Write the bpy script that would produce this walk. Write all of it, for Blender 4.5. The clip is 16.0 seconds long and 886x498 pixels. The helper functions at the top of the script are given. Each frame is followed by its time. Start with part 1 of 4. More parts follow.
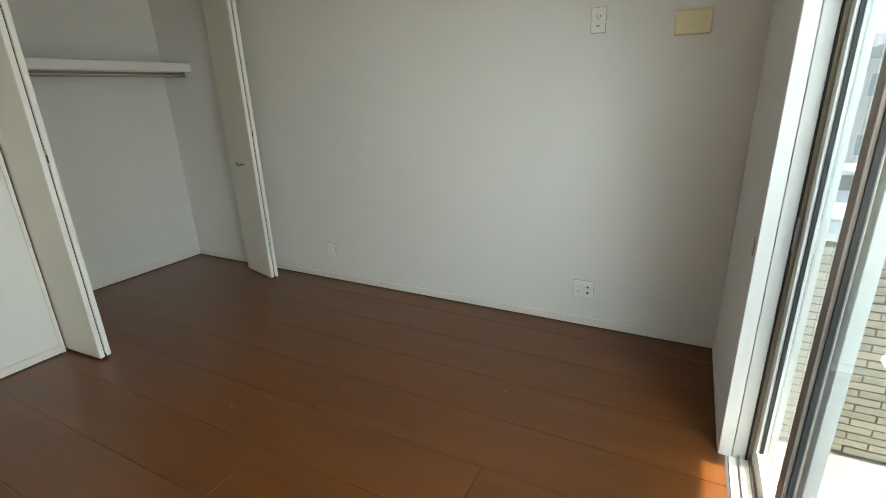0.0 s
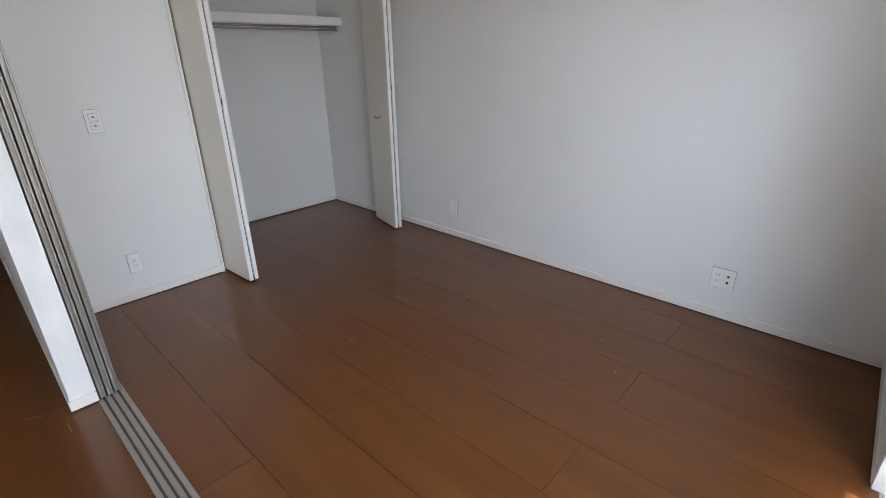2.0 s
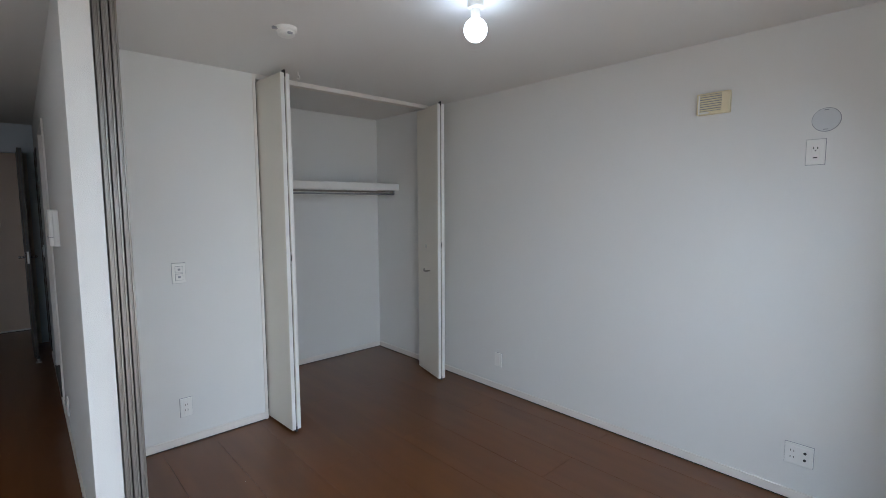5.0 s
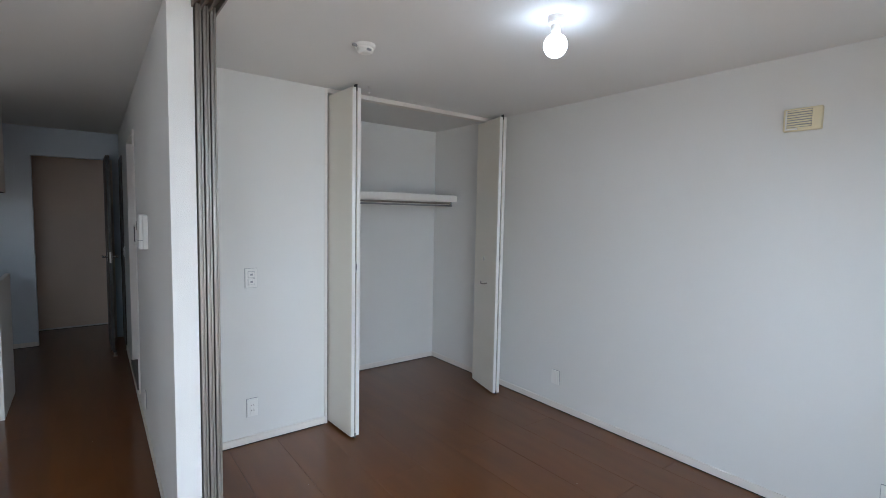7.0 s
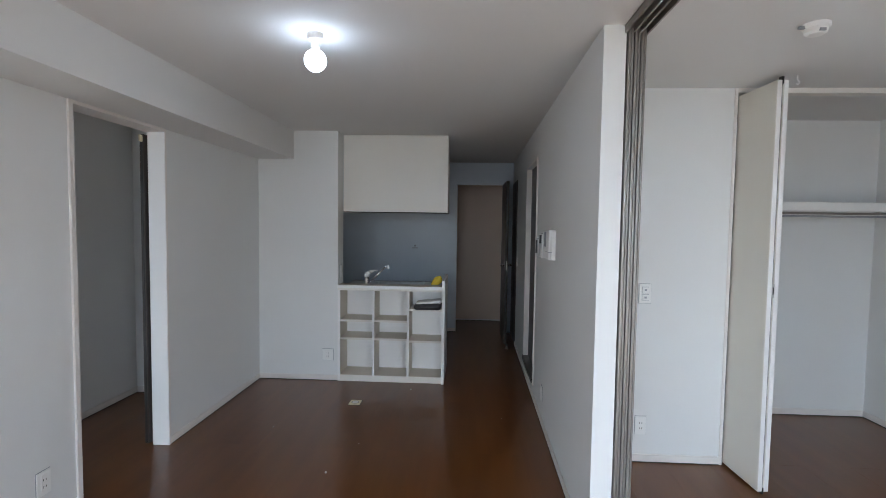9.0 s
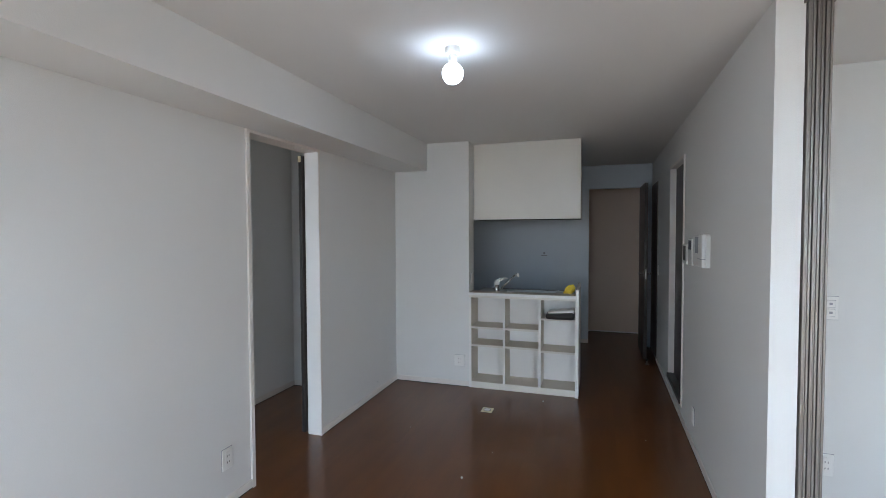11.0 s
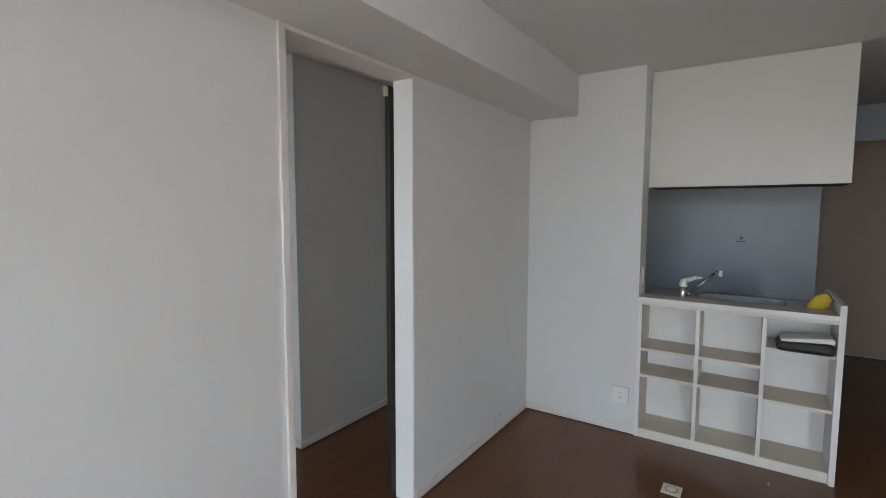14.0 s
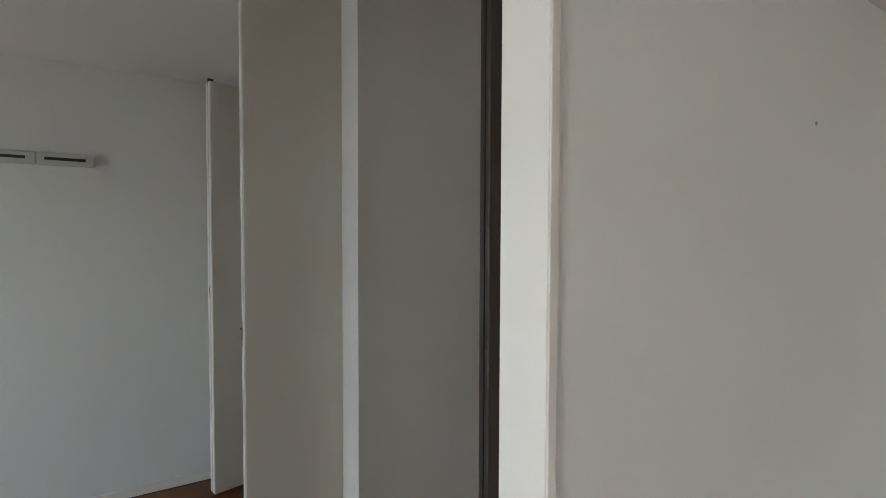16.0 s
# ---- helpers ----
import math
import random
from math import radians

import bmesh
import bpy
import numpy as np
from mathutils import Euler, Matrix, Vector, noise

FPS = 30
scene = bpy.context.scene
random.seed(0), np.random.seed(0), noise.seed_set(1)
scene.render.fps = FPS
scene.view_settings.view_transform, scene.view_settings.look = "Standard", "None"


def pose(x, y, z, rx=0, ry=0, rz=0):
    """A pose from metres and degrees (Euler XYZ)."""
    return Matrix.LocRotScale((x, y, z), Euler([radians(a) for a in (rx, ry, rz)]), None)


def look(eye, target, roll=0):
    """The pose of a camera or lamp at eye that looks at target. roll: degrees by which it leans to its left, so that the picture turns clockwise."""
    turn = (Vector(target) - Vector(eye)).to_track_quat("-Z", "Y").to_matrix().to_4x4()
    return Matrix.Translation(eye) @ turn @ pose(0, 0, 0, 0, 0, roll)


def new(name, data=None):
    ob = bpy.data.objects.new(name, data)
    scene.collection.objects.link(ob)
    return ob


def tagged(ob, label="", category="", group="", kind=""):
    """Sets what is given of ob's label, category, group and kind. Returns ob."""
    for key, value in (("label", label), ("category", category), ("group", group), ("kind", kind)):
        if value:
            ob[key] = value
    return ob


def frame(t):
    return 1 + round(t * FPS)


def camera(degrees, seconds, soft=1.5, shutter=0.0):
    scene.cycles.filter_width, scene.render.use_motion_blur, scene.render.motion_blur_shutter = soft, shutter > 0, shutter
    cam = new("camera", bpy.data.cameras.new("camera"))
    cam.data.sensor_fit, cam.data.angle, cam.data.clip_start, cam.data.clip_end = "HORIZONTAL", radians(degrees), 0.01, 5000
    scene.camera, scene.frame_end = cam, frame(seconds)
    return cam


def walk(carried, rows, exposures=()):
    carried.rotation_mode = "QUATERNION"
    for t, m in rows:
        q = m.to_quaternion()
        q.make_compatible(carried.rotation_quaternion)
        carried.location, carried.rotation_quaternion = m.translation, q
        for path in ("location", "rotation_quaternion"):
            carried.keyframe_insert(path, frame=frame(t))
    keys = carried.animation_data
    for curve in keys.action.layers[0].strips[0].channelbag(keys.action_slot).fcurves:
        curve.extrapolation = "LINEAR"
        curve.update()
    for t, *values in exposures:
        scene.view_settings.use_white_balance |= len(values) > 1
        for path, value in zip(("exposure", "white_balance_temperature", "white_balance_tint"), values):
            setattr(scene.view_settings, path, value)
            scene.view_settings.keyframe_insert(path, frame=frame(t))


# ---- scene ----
cam = camera(86.7, 16.0, 0.75)
PATH = [
    (0, (0.08, -0.076, 1.445), (1.756, 0.809, 0.806), -2.0),
    (0.5, (0.091, -0.07, 1.425), (1.642, 0.996, 0.748), -1.6),
    (1, (0.086, -0.071, 1.419), (1.54, 1.099, 0.699), -1.2),
    (1.5, (0.085, -0.058, 1.417), (1.468, 1.174, 0.663), -1.1),
    (2, (0.082, -0.05, 1.424), (1.432, 1.21, 0.655), -0.9),
    (2.5, (0.083, -0.052, 1.434), (1.427, 1.234, 0.7), -0.9),
    (3, (0.055, -0.057, 1.473), (1.424, 1.272, 0.872), -0.8),
    (3.5, (0.027, -0.059, 1.498), (1.411, 1.322, 1.08), -0.7),
    (4, (0.006, -0.052, 1.521), (1.389, 1.366, 1.242), -0.6),
    (6.5, (-0.072, 0.002, 1.517), (1.234, 1.51, 1.376), 1.1),
    (7, (-0.117, 0.044, 1.538), (1.095, 1.628, 1.392), 1.1),
    (7.5, (-0.195, 0.093, 1.545), (0.741, 1.855, 1.408), 0.9),
    (8, (-0.294, 0.129, 1.536), (0.259, 2.047, 1.41), 0.9),
    (8.5, (-0.369, 0.143, 1.528), (-0.174, 2.13, 1.415), 0.9),
    (9, (-0.413, 0.144, 1.528), (-0.514, 2.139, 1.424), 0.8),
    (9.5, (-0.433, 0.148, 1.527), (-0.784, 2.115, 1.443), 0.4),
    (10, (-0.439, 0.141, 1.532), (-0.949, 2.074, 1.463), 0.0),
    (12.5, (-0.537, 0.36, 1.506), (-1.268, 2.218, 1.396), -0.1),
    (13, (-0.553, 0.651, 1.519), (-1.417, 2.45, 1.378), -0.2),
    (13.5, (-0.799, 0.998, 1.496), (-1.802, 2.722, 1.355), 0.28),
    (14, (-1.033, 1.361, 1.494), (-2.138, 3.02, 1.327), 0.13),
    (14.5, (-1.261, 1.725, 1.494), (-2.501, 3.286, 1.339), 0.32),
    (15, (-1.504, 2.09, 1.508), (-2.824, 3.586, 1.375), 0.45),
    (15.5, (-1.684, 2.437, 1.514), (-3.155, 3.789, 1.421), 0.13),
    (16, (-1.902, 2.686, 1.509), (-3.621, 3.706, 1.443), 0.19),
]
walk(cam, [(t, look(eye, target, roll)) for t, eye, target, roll in PATH],
     [(0, 1.33, 7150, 4), (1.0, 1.58, 6750, 17), (2.5, 1.42, 6280, 17), (3.5, 1.25, 6220, 16), (4, 1.2, 6180, 15), (7, 1.52, 6030, 13), (8, 1.65, 6100, 15), (9.5, 1.6, 6050, 13), (13, 1.7, 6200, 13), (14.5, 1.74, 6430, 14), (15.5, 1.82, 6680, 12), (16, 2.02, 6780, 11)])

# ---- world and light ----
SUN_ELEVATION, SUN_WEST = radians(66), 0.0
world = bpy.data.worlds.new("sky")
scene.world = world
world.use_nodes = True
wn = world.node_tree.nodes
sky = wn.new("ShaderNodeTexSky")
sky.sky_type = "NISHITA"
sky.sun_disc = False
sky.sun_elevation = SUN_ELEVATION
sky.sun_rotation = radians(180)
world.node_tree.links.new(sky.outputs[0], wn["Background"].inputs[0])
wn["Background"].inputs[1].default_value = 0.15

sun = new("sun", bpy.data.lights.new("sun", "SUN"))
sun.data.energy = 5.0
sun.data.angle = radians(0.6)
sun.data.color = (1.0, 0.95, 0.88)
sun.matrix_world = look((-0.3, -6, 13), (-0.3 + 13 * math.sin(SUN_WEST) * 0.3, -6 + 13 / math.tan(SUN_ELEVATION), 0))


def window_light(name, x0, x1, y, z, height, tilt, watts, color):
    """An added area lamp that stands in for daylight coming in at a window."""
    o = new(name, bpy.data.lights.new(name, "AREA"))
    o.data.shape, o.data.size, o.data.size_y = "RECTANGLE", x1 - x0, height
    o.data.energy, o.data.color = watts, color
    o.matrix_world = pose((x0 + x1) / 2, y, z, tilt, 0, 0)


# added lamps: warm for the sunlit balcony's bounce, blue for sky under the canopy
WARM, SKY = (1.0, 0.87, 0.71), (0.67, 0.85, 1.0)
for name, x0, x1, warm, blue in (("bedroom", 0.30, 1.05, 5.0, 18.5), ("living", -1.82, -0.48, 3.9, 18.0), ("side_room", -4.5, -3.1, 1.5, 10.0)):
    window_light("daylight_fill_" + name, x0, x1, -0.345, 0.85, 1.5, 118, warm, WARM)
    window_light("sky_fill_" + name, x0 - 0.2, x1 + 0.2, -1.20, 2.08, 0.75, 60, blue, SKY)


# ---- materials ----
def mat(name, color, rough=0.6, metal=0.0, bump=0.0, bump_scale=200.0, vary=0.05, vary_scale=2.0, coat=0.0, vary_object=0.0):
    m = bpy.data.materials.new(name)
    m.use_nodes = True
    n, l = m.node_tree.nodes, m.node_tree.links
    b = n["Principled BSDF"]
    b.inputs["Roughness"].default_value = rough
    b.inputs["Metallic"].default_value = metal
    b.inputs["Coat Weight"].default_value = coat
    tc = n.new("ShaderNodeTexCoord")
    n1 = n.new("ShaderNodeTexNoise")
    n1.inputs["Scale"].default_value = vary_scale
    n1.inputs["Detail"].default_value = 6
    l.new(tc.outputs["Object"], n1.inputs["Vector"])
    mix = n.new("ShaderNodeMix")
    mix.data_type = "RGBA"
    mix.inputs[6].default_value = (*[c * (1 - vary) for c in color], 1)
    mix.inputs[7].default_value = (*[min(1, c * (1 + vary)) for c in color], 1)
    l.new(n1.outputs["Fac"], mix.inputs[0])
    out = mix.outputs[2]
    if vary_object:
        oi = n.new("ShaderNodeObjectInfo")
        hs = n.new("ShaderNodeHueSaturation")
        mr = n.new("ShaderNodeMapRange")
        mr.inputs[3].default_value, mr.inputs[4].default_value = 1 - vary_object, 1 + vary_object
        l.new(oi.outputs["Random"], mr.inputs[0])
        l.new(mr.outputs[0], hs.inputs["Value"])
        l.new(out, hs.inputs["Color"])
        out = hs.outputs[0]
    l.new(out, b.inputs["Base Color"])
    rr = n.new("ShaderNodeMapRange")
    rr.inputs[3].default_value, rr.inputs[4].default_value = max(0.02, rough - 0.06), min(1, rough + 0.06)
    n3 = n.new("ShaderNodeTexNoise")
    n3.inputs["Scale"].default_value = vary_scale * 4
    l.new(tc.outputs["Object"], n3.inputs["Vector"])
    l.new(n3.outputs["Fac"], rr.inputs[0])
    l.new(rr.outputs[0], b.inputs["Roughness"])
    if bump:
        n2 = n.new("ShaderNodeTexNoise")
        n2.inputs["Scale"].default_value = bump_scale
        n2.inputs["Detail"].default_value = 4
        l.new(tc.outputs["Object"], n2.inputs["Vector"])
        bp = n.new("ShaderNodeBump")
        bp.inputs["Strength"].default_value = bump
        bp.inputs["Distance"].default_value = 0.002
        l.new(n2.outputs["Fac"], bp.inputs["Height"])
        l.new(bp.outputs[0], b.inputs["Normal"])
    return m


def wood_floor():
    """Glossy red-brown laminate boards with long grain and two faint strip lines in each board."""
    m = bpy.data.materials.new("floor_laminate")
    m.use_nodes = True
    n, l = m.node_tree.nodes, m.node_tree.links
    b = n["Principled BSDF"]
    tc = n.new("ShaderNodeTexCoord")
    oi = n.new("ShaderNodeObjectInfo")
    shift = n.new("ShaderNodeVectorMath")
    shift.operation = "MULTIPLY_ADD"
    comb = n.new("ShaderNodeCombineXYZ")
    l.new(oi.outputs["Random"], comb.inputs[0])
    l.new(oi.outputs["Random"], comb.inputs[1])
    shift.inputs[1].default_value = (1, 1, 1)
    sc = n.new("ShaderNodeVectorMath")
    sc.operation = "SCALE"
    sc.inputs["Scale"].default_value = 37.0
    l.new(comb.outputs[0], sc.inputs[0])
    l.new(tc.outputs["Object"], shift.inputs[0])
    l.new(sc.outputs[0], shift.inputs[2])
    mp = n.new("ShaderNodeMapping")
    mp.inputs["Scale"].default_value = (6.5, 0.7, 1)
    l.new(shift.outputs[0], mp.inputs["Vector"])
    g1 = n.new("ShaderNodeTexNoise")
    g1.inputs["Scale"].default_value = 1.6
    g1.inputs["Detail"].default_value = 2.5
    g1.inputs["Distortion"].default_value = 0.0
    b.inputs["Specular IOR Level"].default_value = 0.24
    l.new(mp.outputs[0], g1.inputs["Vector"])
    ramp = n.new("ShaderNodeValToRGB")
    ramp.color_ramp.elements[0].position = 0.3
    ramp.color_ramp.elements[0].color = (0.108, 0.0350, 0.0080, 1)
    ramp.color_ramp.elements[1].position = 0.72
    ramp.color_ramp.elements[1].color = (0.138, 0.0465, 0.0108, 1)
    l.new(g1.outputs["Fac"], ramp.inputs[0])
    hs = n.new("ShaderNodeHueSaturation")
    mr = n.new("ShaderNodeMapRange")
    mr.inputs[3].default_value, mr.inputs[4].default_value = 0.97, 1.03
    l.new(oi.outputs["Random"], mr.inputs[0])
    l.new(mr.outputs[0], hs.inputs["Value"])
    l.new(ramp.outputs[0], hs.inputs["Color"])
    l.new(hs.outputs[0], b.inputs["Base Color"])
    b.inputs["Roughness"].default_value = 0.30
    b.inputs["Coat Weight"].default_value = 0.45
    b.inputs["Coat Roughness"].default_value = 0.13
    return m


def glass_mat(name, tint=(0.93, 0.98, 0.97)):
    m = bpy.data.materials.new(name)
    m.use_nodes = True
    b = m.node_tree.nodes["Principled BSDF"]
    b.inputs["Base Color"].default_value = (*tint, 1)
    b.inputs["Roughness"].default_value = 0.0
    b.inputs["Transmission Weight"].default_value = 1.0
    b.inputs["IOR"].default_value = 1.45
    return m


def glow(name, color, strength):
    m = bpy.data.materials.new(name)
    m.use_nodes = True
    b = m.node_tree.nodes["Principled BSDF"]
    b.inputs["Base Color"].default_value = (0.9, 0.9, 0.9, 1)
    b.inputs["Emission Color"].default_value = (*color, 1)
    b.inputs["Emission Strength"].default_value = strength
    return m


M_WALL = mat("wallpaper", (0.73, 0.722, 0.70), 0.85, bump=0.35, bump_scale=260, vary=0.02, vary_scale=1.1)
M_CEIL = mat("ceiling_paper", (0.73, 0.722, 0.705), 0.9, bump=0.3, bump_scale=220, vary=0.02)
M_TRIM = mat("cream_trim", (0.75, 0.705, 0.66), 0.45, vary=0.03, vary_scale=6)
M_DOOR = mat("folding_door_laminate", (0.73, 0.695, 0.615), 0.42, bump=0.1, bump_scale=120, vary=0.03, vary_scale=3)
M_EDGE = mat("door_edge_white", (0.8, 0.78, 0.75), 0.4, vary=0.02)
M_FLOOR = wood_floor()
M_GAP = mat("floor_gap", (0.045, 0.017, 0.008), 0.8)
M_ALU = mat("grey_aluminium", (0.25, 0.23, 0.205), 0.42, metal=0.45, bump=0.06, bump_scale=300, vary=0.06)
M_GROOVE = mat("brown_track_groove", (0.075, 0.045, 0.03), 0.6)
M_SLOT = mat("dark_slot", (0.03, 0.03, 0.03), 0.7)
M_PANEL = mat("sliding_panel", (0.7, 0.68, 0.64), 0.5)
M_PLASTIC = mat("white_plastic", (0.8, 0.79, 0.76), 0.35, vary=0.02)
M_CREAM = mat("aged_cream_plastic", (0.74, 0.66, 0.45), 0.4, vary=0.04, vary_scale=12)
M_BLACK = mat("black_plastic", (0.015, 0.015, 0.016), 0.4)
M_LIGHTGREY = mat("light_grey_metal", (0.52, 0.52, 0.50), 0.4)
M_TRACK = mat("worn_track_metal", (0.33, 0.30, 0.27), 0.4, metal=0.4, vary=0.1, vary_scale=20)
M_CAP = mat("pale_grey_plastic", (0.60, 0.61, 0.62), 0.4)
M_GREYPL = mat("grey_plastic", (0.3, 0.31, 0.33), 0.4)
M_CHROME = mat("chrome", (0.75, 0.75, 0.77), 0.14, metal=1.0, vary=0.03)
M_STEEL = mat("brushed_steel", (0.5, 0.49, 0.47), 0.3, metal=1.0, bump=0.05, bump_scale=400)
M_DARKDOOR = mat("dark_brown_door", (0.035, 0.025, 0.02), 0.38, bump=0.1, bump_scale=90, vary=0.2, vary_scale=8)
M_BEIGE = mat("beige_door", (0.68, 0.53, 0.42), 0.5, vary=0.04, bump=0.1, bump_scale=80)
M_SHELF = mat("cream_shelf_board", (0.74, 0.70, 0.63), 0.5, vary=0.02)
M_SHELF_TAN = mat("tan_shelf_top", (0.64, 0.57, 0.48), 0.5, vary=0.03)
M_KITCHEN = mat("kitchen_grey_panel", (0.58, 0.63, 0.68), 0.35, vary=0.04)
M_CABINET = mat("upper_cabinet_cream", (0.72, 0.685, 0.62), 0.4, vary=0.02)
M_SASH = mat("white_sash", (0.72, 0.72, 0.69), 0.4, vary=0.03, vary_scale=10)
M_SASHBROWN = mat("taupe_sash", (0.3, 0.25, 0.22), 0.4)
M_OLIVE = mat("olive_grey_frame", (0.33, 0.30, 0.22), 0.45, vary=0.05)
M_GLASS = glass_mat("window_glass")
M_YELLOW = mat("yellow_sponge", (0.75, 0.55, 0.05), 0.9, bump=0.8, bump_scale=150, vary=0.1, vary_scale=30)
M_TILE = mat("beige_brick_tile", (0.46, 0.40, 0.31), 0.7, bump=0.4, bump_scale=90, vary=0.1, vary_scale=20, vary_object=0.12)
M_MORTAR = mat("mortar", (0.14, 0.12, 0.10), 0.9)
M_CONCRETE = mat("balcony_concrete", (0.38, 0.38, 0.36), 0.8, bump=0.4, bump_scale=60, vary=0.1)
M_GROUND = mat("asphalt", (0.07, 0.07, 0.07), 0.9, vary=0.2, vary_scale=0.5)
M_HOUSE = mat("house_render", (0.66, 0.62, 0.56), 0.8, vary=0.06, vary_scale=0.8)
M_ROOF = mat("house_roof", (0.22, 0.24, 0.27), 0.7, vary=0.1)
M_CARWHITE = mat("white_car_paint", (0.8, 0.8, 0.82), 0.2, coat=0.5)
M_CARGLASS = mat("car_glass", (0.03, 0.04, 0.05), 0.1)
M_HOUSEGLASS = mat("house_glass", (0.2, 0.24, 0.27), 0.1)
M_BULB = glow("bulb_glow", (0.74, 0.87, 1.0), 7.5)
M_LEAF = mat("leaves", (0.06, 0.11, 0.03), 0.7, vary=0.4, vary_scale=3)
M_SCRATCH = mat("scratched_laminate", (0.24, 0.14, 0.08), 0.6)
M_BARK = mat("bark", (0.15, 0.11, 0.08), 0.9)


# ---- mesh helpers ----
def box(bm, x0, x1, y0, y1, z0, z1, bevel=0.0, seg=2):
    c = bmesh.ops.create_cube(bm, size=1.0, matrix=Matrix.Translation(((x0 + x1) / 2, (y0 + y1) / 2, (z0 + z1) / 2)) @ Matrix.Diagonal((x1 - x0, y1 - y0, z1 - z0, 1)))
    if bevel:
        edges = {e for v in c["verts"] for e in v.link_edges}
        bmesh.ops.bevel(bm, geom=list(edges), offset=bevel, segments=seg, profile=0.5, affect="EDGES")
    return bm


def rod(bm, a, b, r, seg=16, r2=None):
    a, b = Vector(a), Vector(b)
    d = b - a
    m = Matrix.Translation((a + b) / 2) @ d.to_track_quat("Z", "Y").to_matrix().to_4x4()
    bmesh.ops.create_cone(bm, cap_ends=True, segments=seg, radius1=r, radius2=r if r2 is None else r2, depth=d.length, matrix=m)
    return bm


def ball(bm, c, r, sx=1, sy=1, sz=1, u=24, v=16):
    bmesh.ops.create_uvsphere(bm, u_segments=u, v_segments=v, radius=r, matrix=Matrix.Translation(c) @ Matrix.Diagonal((sx, sy, sz, 1)))
    return bm


def lathe(bm, profile, centre, seg=32):
    """Turns a profile of (radius, height) about the vertical through centre."""
    rings = []
    for r, z in profile:
        rings.append([bm.verts.new((centre[0] + r * math.cos(a * 2 * math.pi / seg), centre[1] + r * math.sin(a * 2 * math.pi / seg), centre[2] + z)) for a in range(seg)])
    for p, q in zip(rings, rings[1:]):
        for i in range(seg):
            bm.faces.new((p[i], p[(i + 1) % seg], q[(i + 1) % seg], q[i]))
    bm.faces.new(rings[0])
    bm.faces.new(rings[-1])
    bmesh.ops.recalc_face_normals(bm, faces=bm.faces)
    return bm


def mesh_ob(name, bm, material, smooth=False):
    me = bpy.data.meshes.new(name)
    bm.to_mesh(me)
    bm.free()
    me.materials.append(material)
    if smooth:
        for p in me.polygons:
            p.use_smooth = True
    return new(name, me)


def part(name, bm, material, parent, label="", smooth=False):
    ob = mesh_ob(name, bm, material, smooth)
    ob.parent = parent
    if label:
        tagged(ob, label)
    return ob


def boxes(*specs, bevel=0.0):
    bm = bmesh.new()
    for s in specs:
        box(bm, *s, bevel=bevel)
    return bm


def structure(name, bm, material, label, category):
    return tagged(mesh_ob(name, bm, material), label, category, kind="structure")


def thing(name, label, category, group="", m=None):
    e = new(name)
    e.empty_display_size = 0.05
    if m is not None:
        e.matrix_world = m
    return tagged(e, label, category, group)


H = 2.40          # ceiling height
E = 2.854         # bedroom east wall
S = -0.33         # south wall face
CF = 3.195        # closet front
CB = 4.09         # closet back
PW, PE = 0.166, 0.262   # partition faces
PY = 2.255        # partition end
W = -2.419        # west wall of the living room
KN = 4.578        # kitchen front line
KB = 6.79         # kitchen back wall
WIN = [(0.27, 1.975), (-1.85, -0.45), (-4.6, -3.0)]
WH = 2.05
LEAN = 0.0135     # the partition runs slightly askew


def west_face(y):
    """Where the living room face of the askew partition stands."""
    return PW + LEAN * (y - PY)


def askew(bm, limit=9.0):
    for v in bm.verts:
        if v.co.x < limit:
            v.co.x += LEAN * (v.co.y - PY)
    return bm


# ---- structure ----
floor = structure("floor", boxes((-5.3, 3.1, S - 0.02, 8.6, -0.15, -0.006)), M_GAP, "red-brown glossy laminate floor of wide boards", "floor")
structure("ceiling", boxes((-5.3, 3.1, S - 0.17, 8.6, H, H + 0.15)), M_CEIL, "white papered flat ceiling", "ceiling")

bm = bmesh.new()
xs = [-5.3]
for x0, x1 in sorted(WIN):
    xs += [x0, x1]
xs.append(3.0)
for a, b in zip(xs[::2], xs[1::2]):
    box(bm, a, b, S - 0.15, S, 0, H)
for x0, x1 in WIN:
    box(bm, x0, x1, S - 0.15, S, WH, H)
structure("wall_south", bm, M_WALL, "white papered wall with tall window openings", "wall")
structure("wall_east", boxes((E, E + 0.12, S, CB + 0.12, 0, H)), M_WALL, "white papered bedroom wall", "wall")
structure("wall_closet", boxes((PE, 1.235, CF, CF + 0.09, 0, H)), M_WALL, "white papered wall beside the closet opening", "wall")
structure("wall_closet_back", boxes((1.15, E, CB, CB + 0.1, 0, H)), M_WALL, "white papered back wall of the closet", "wall")
structure("wall_closet_side", boxes((1.10, 1.15, CF + 0.09, CB + 0.1, 0, H)), M_WALL, "white papered side wall of the closet", "wall")
BD0, BD1, BDZ0, BDZ1 = 4.25, 5.04, 0.135, 2.125   # washroom opening
structure("wall_partition", askew(boxes((PW, PE, PY, BD0, 0, H), (PW, PE, BD0, BD1, 0, BDZ0), (PW, PE, BD0, BD1, BDZ1, H),
                                        (PW, PE, BD1, 8.2, 0, H)), 0.2), M_WALL, "white papered partition wall with a bare end", "wall")
structure("wall_kitchen_side", boxes((W, -1.645, KN, 4.77, 0, H)), M_WALL, "white papered wall stub beside the kitchen counter", "wall")
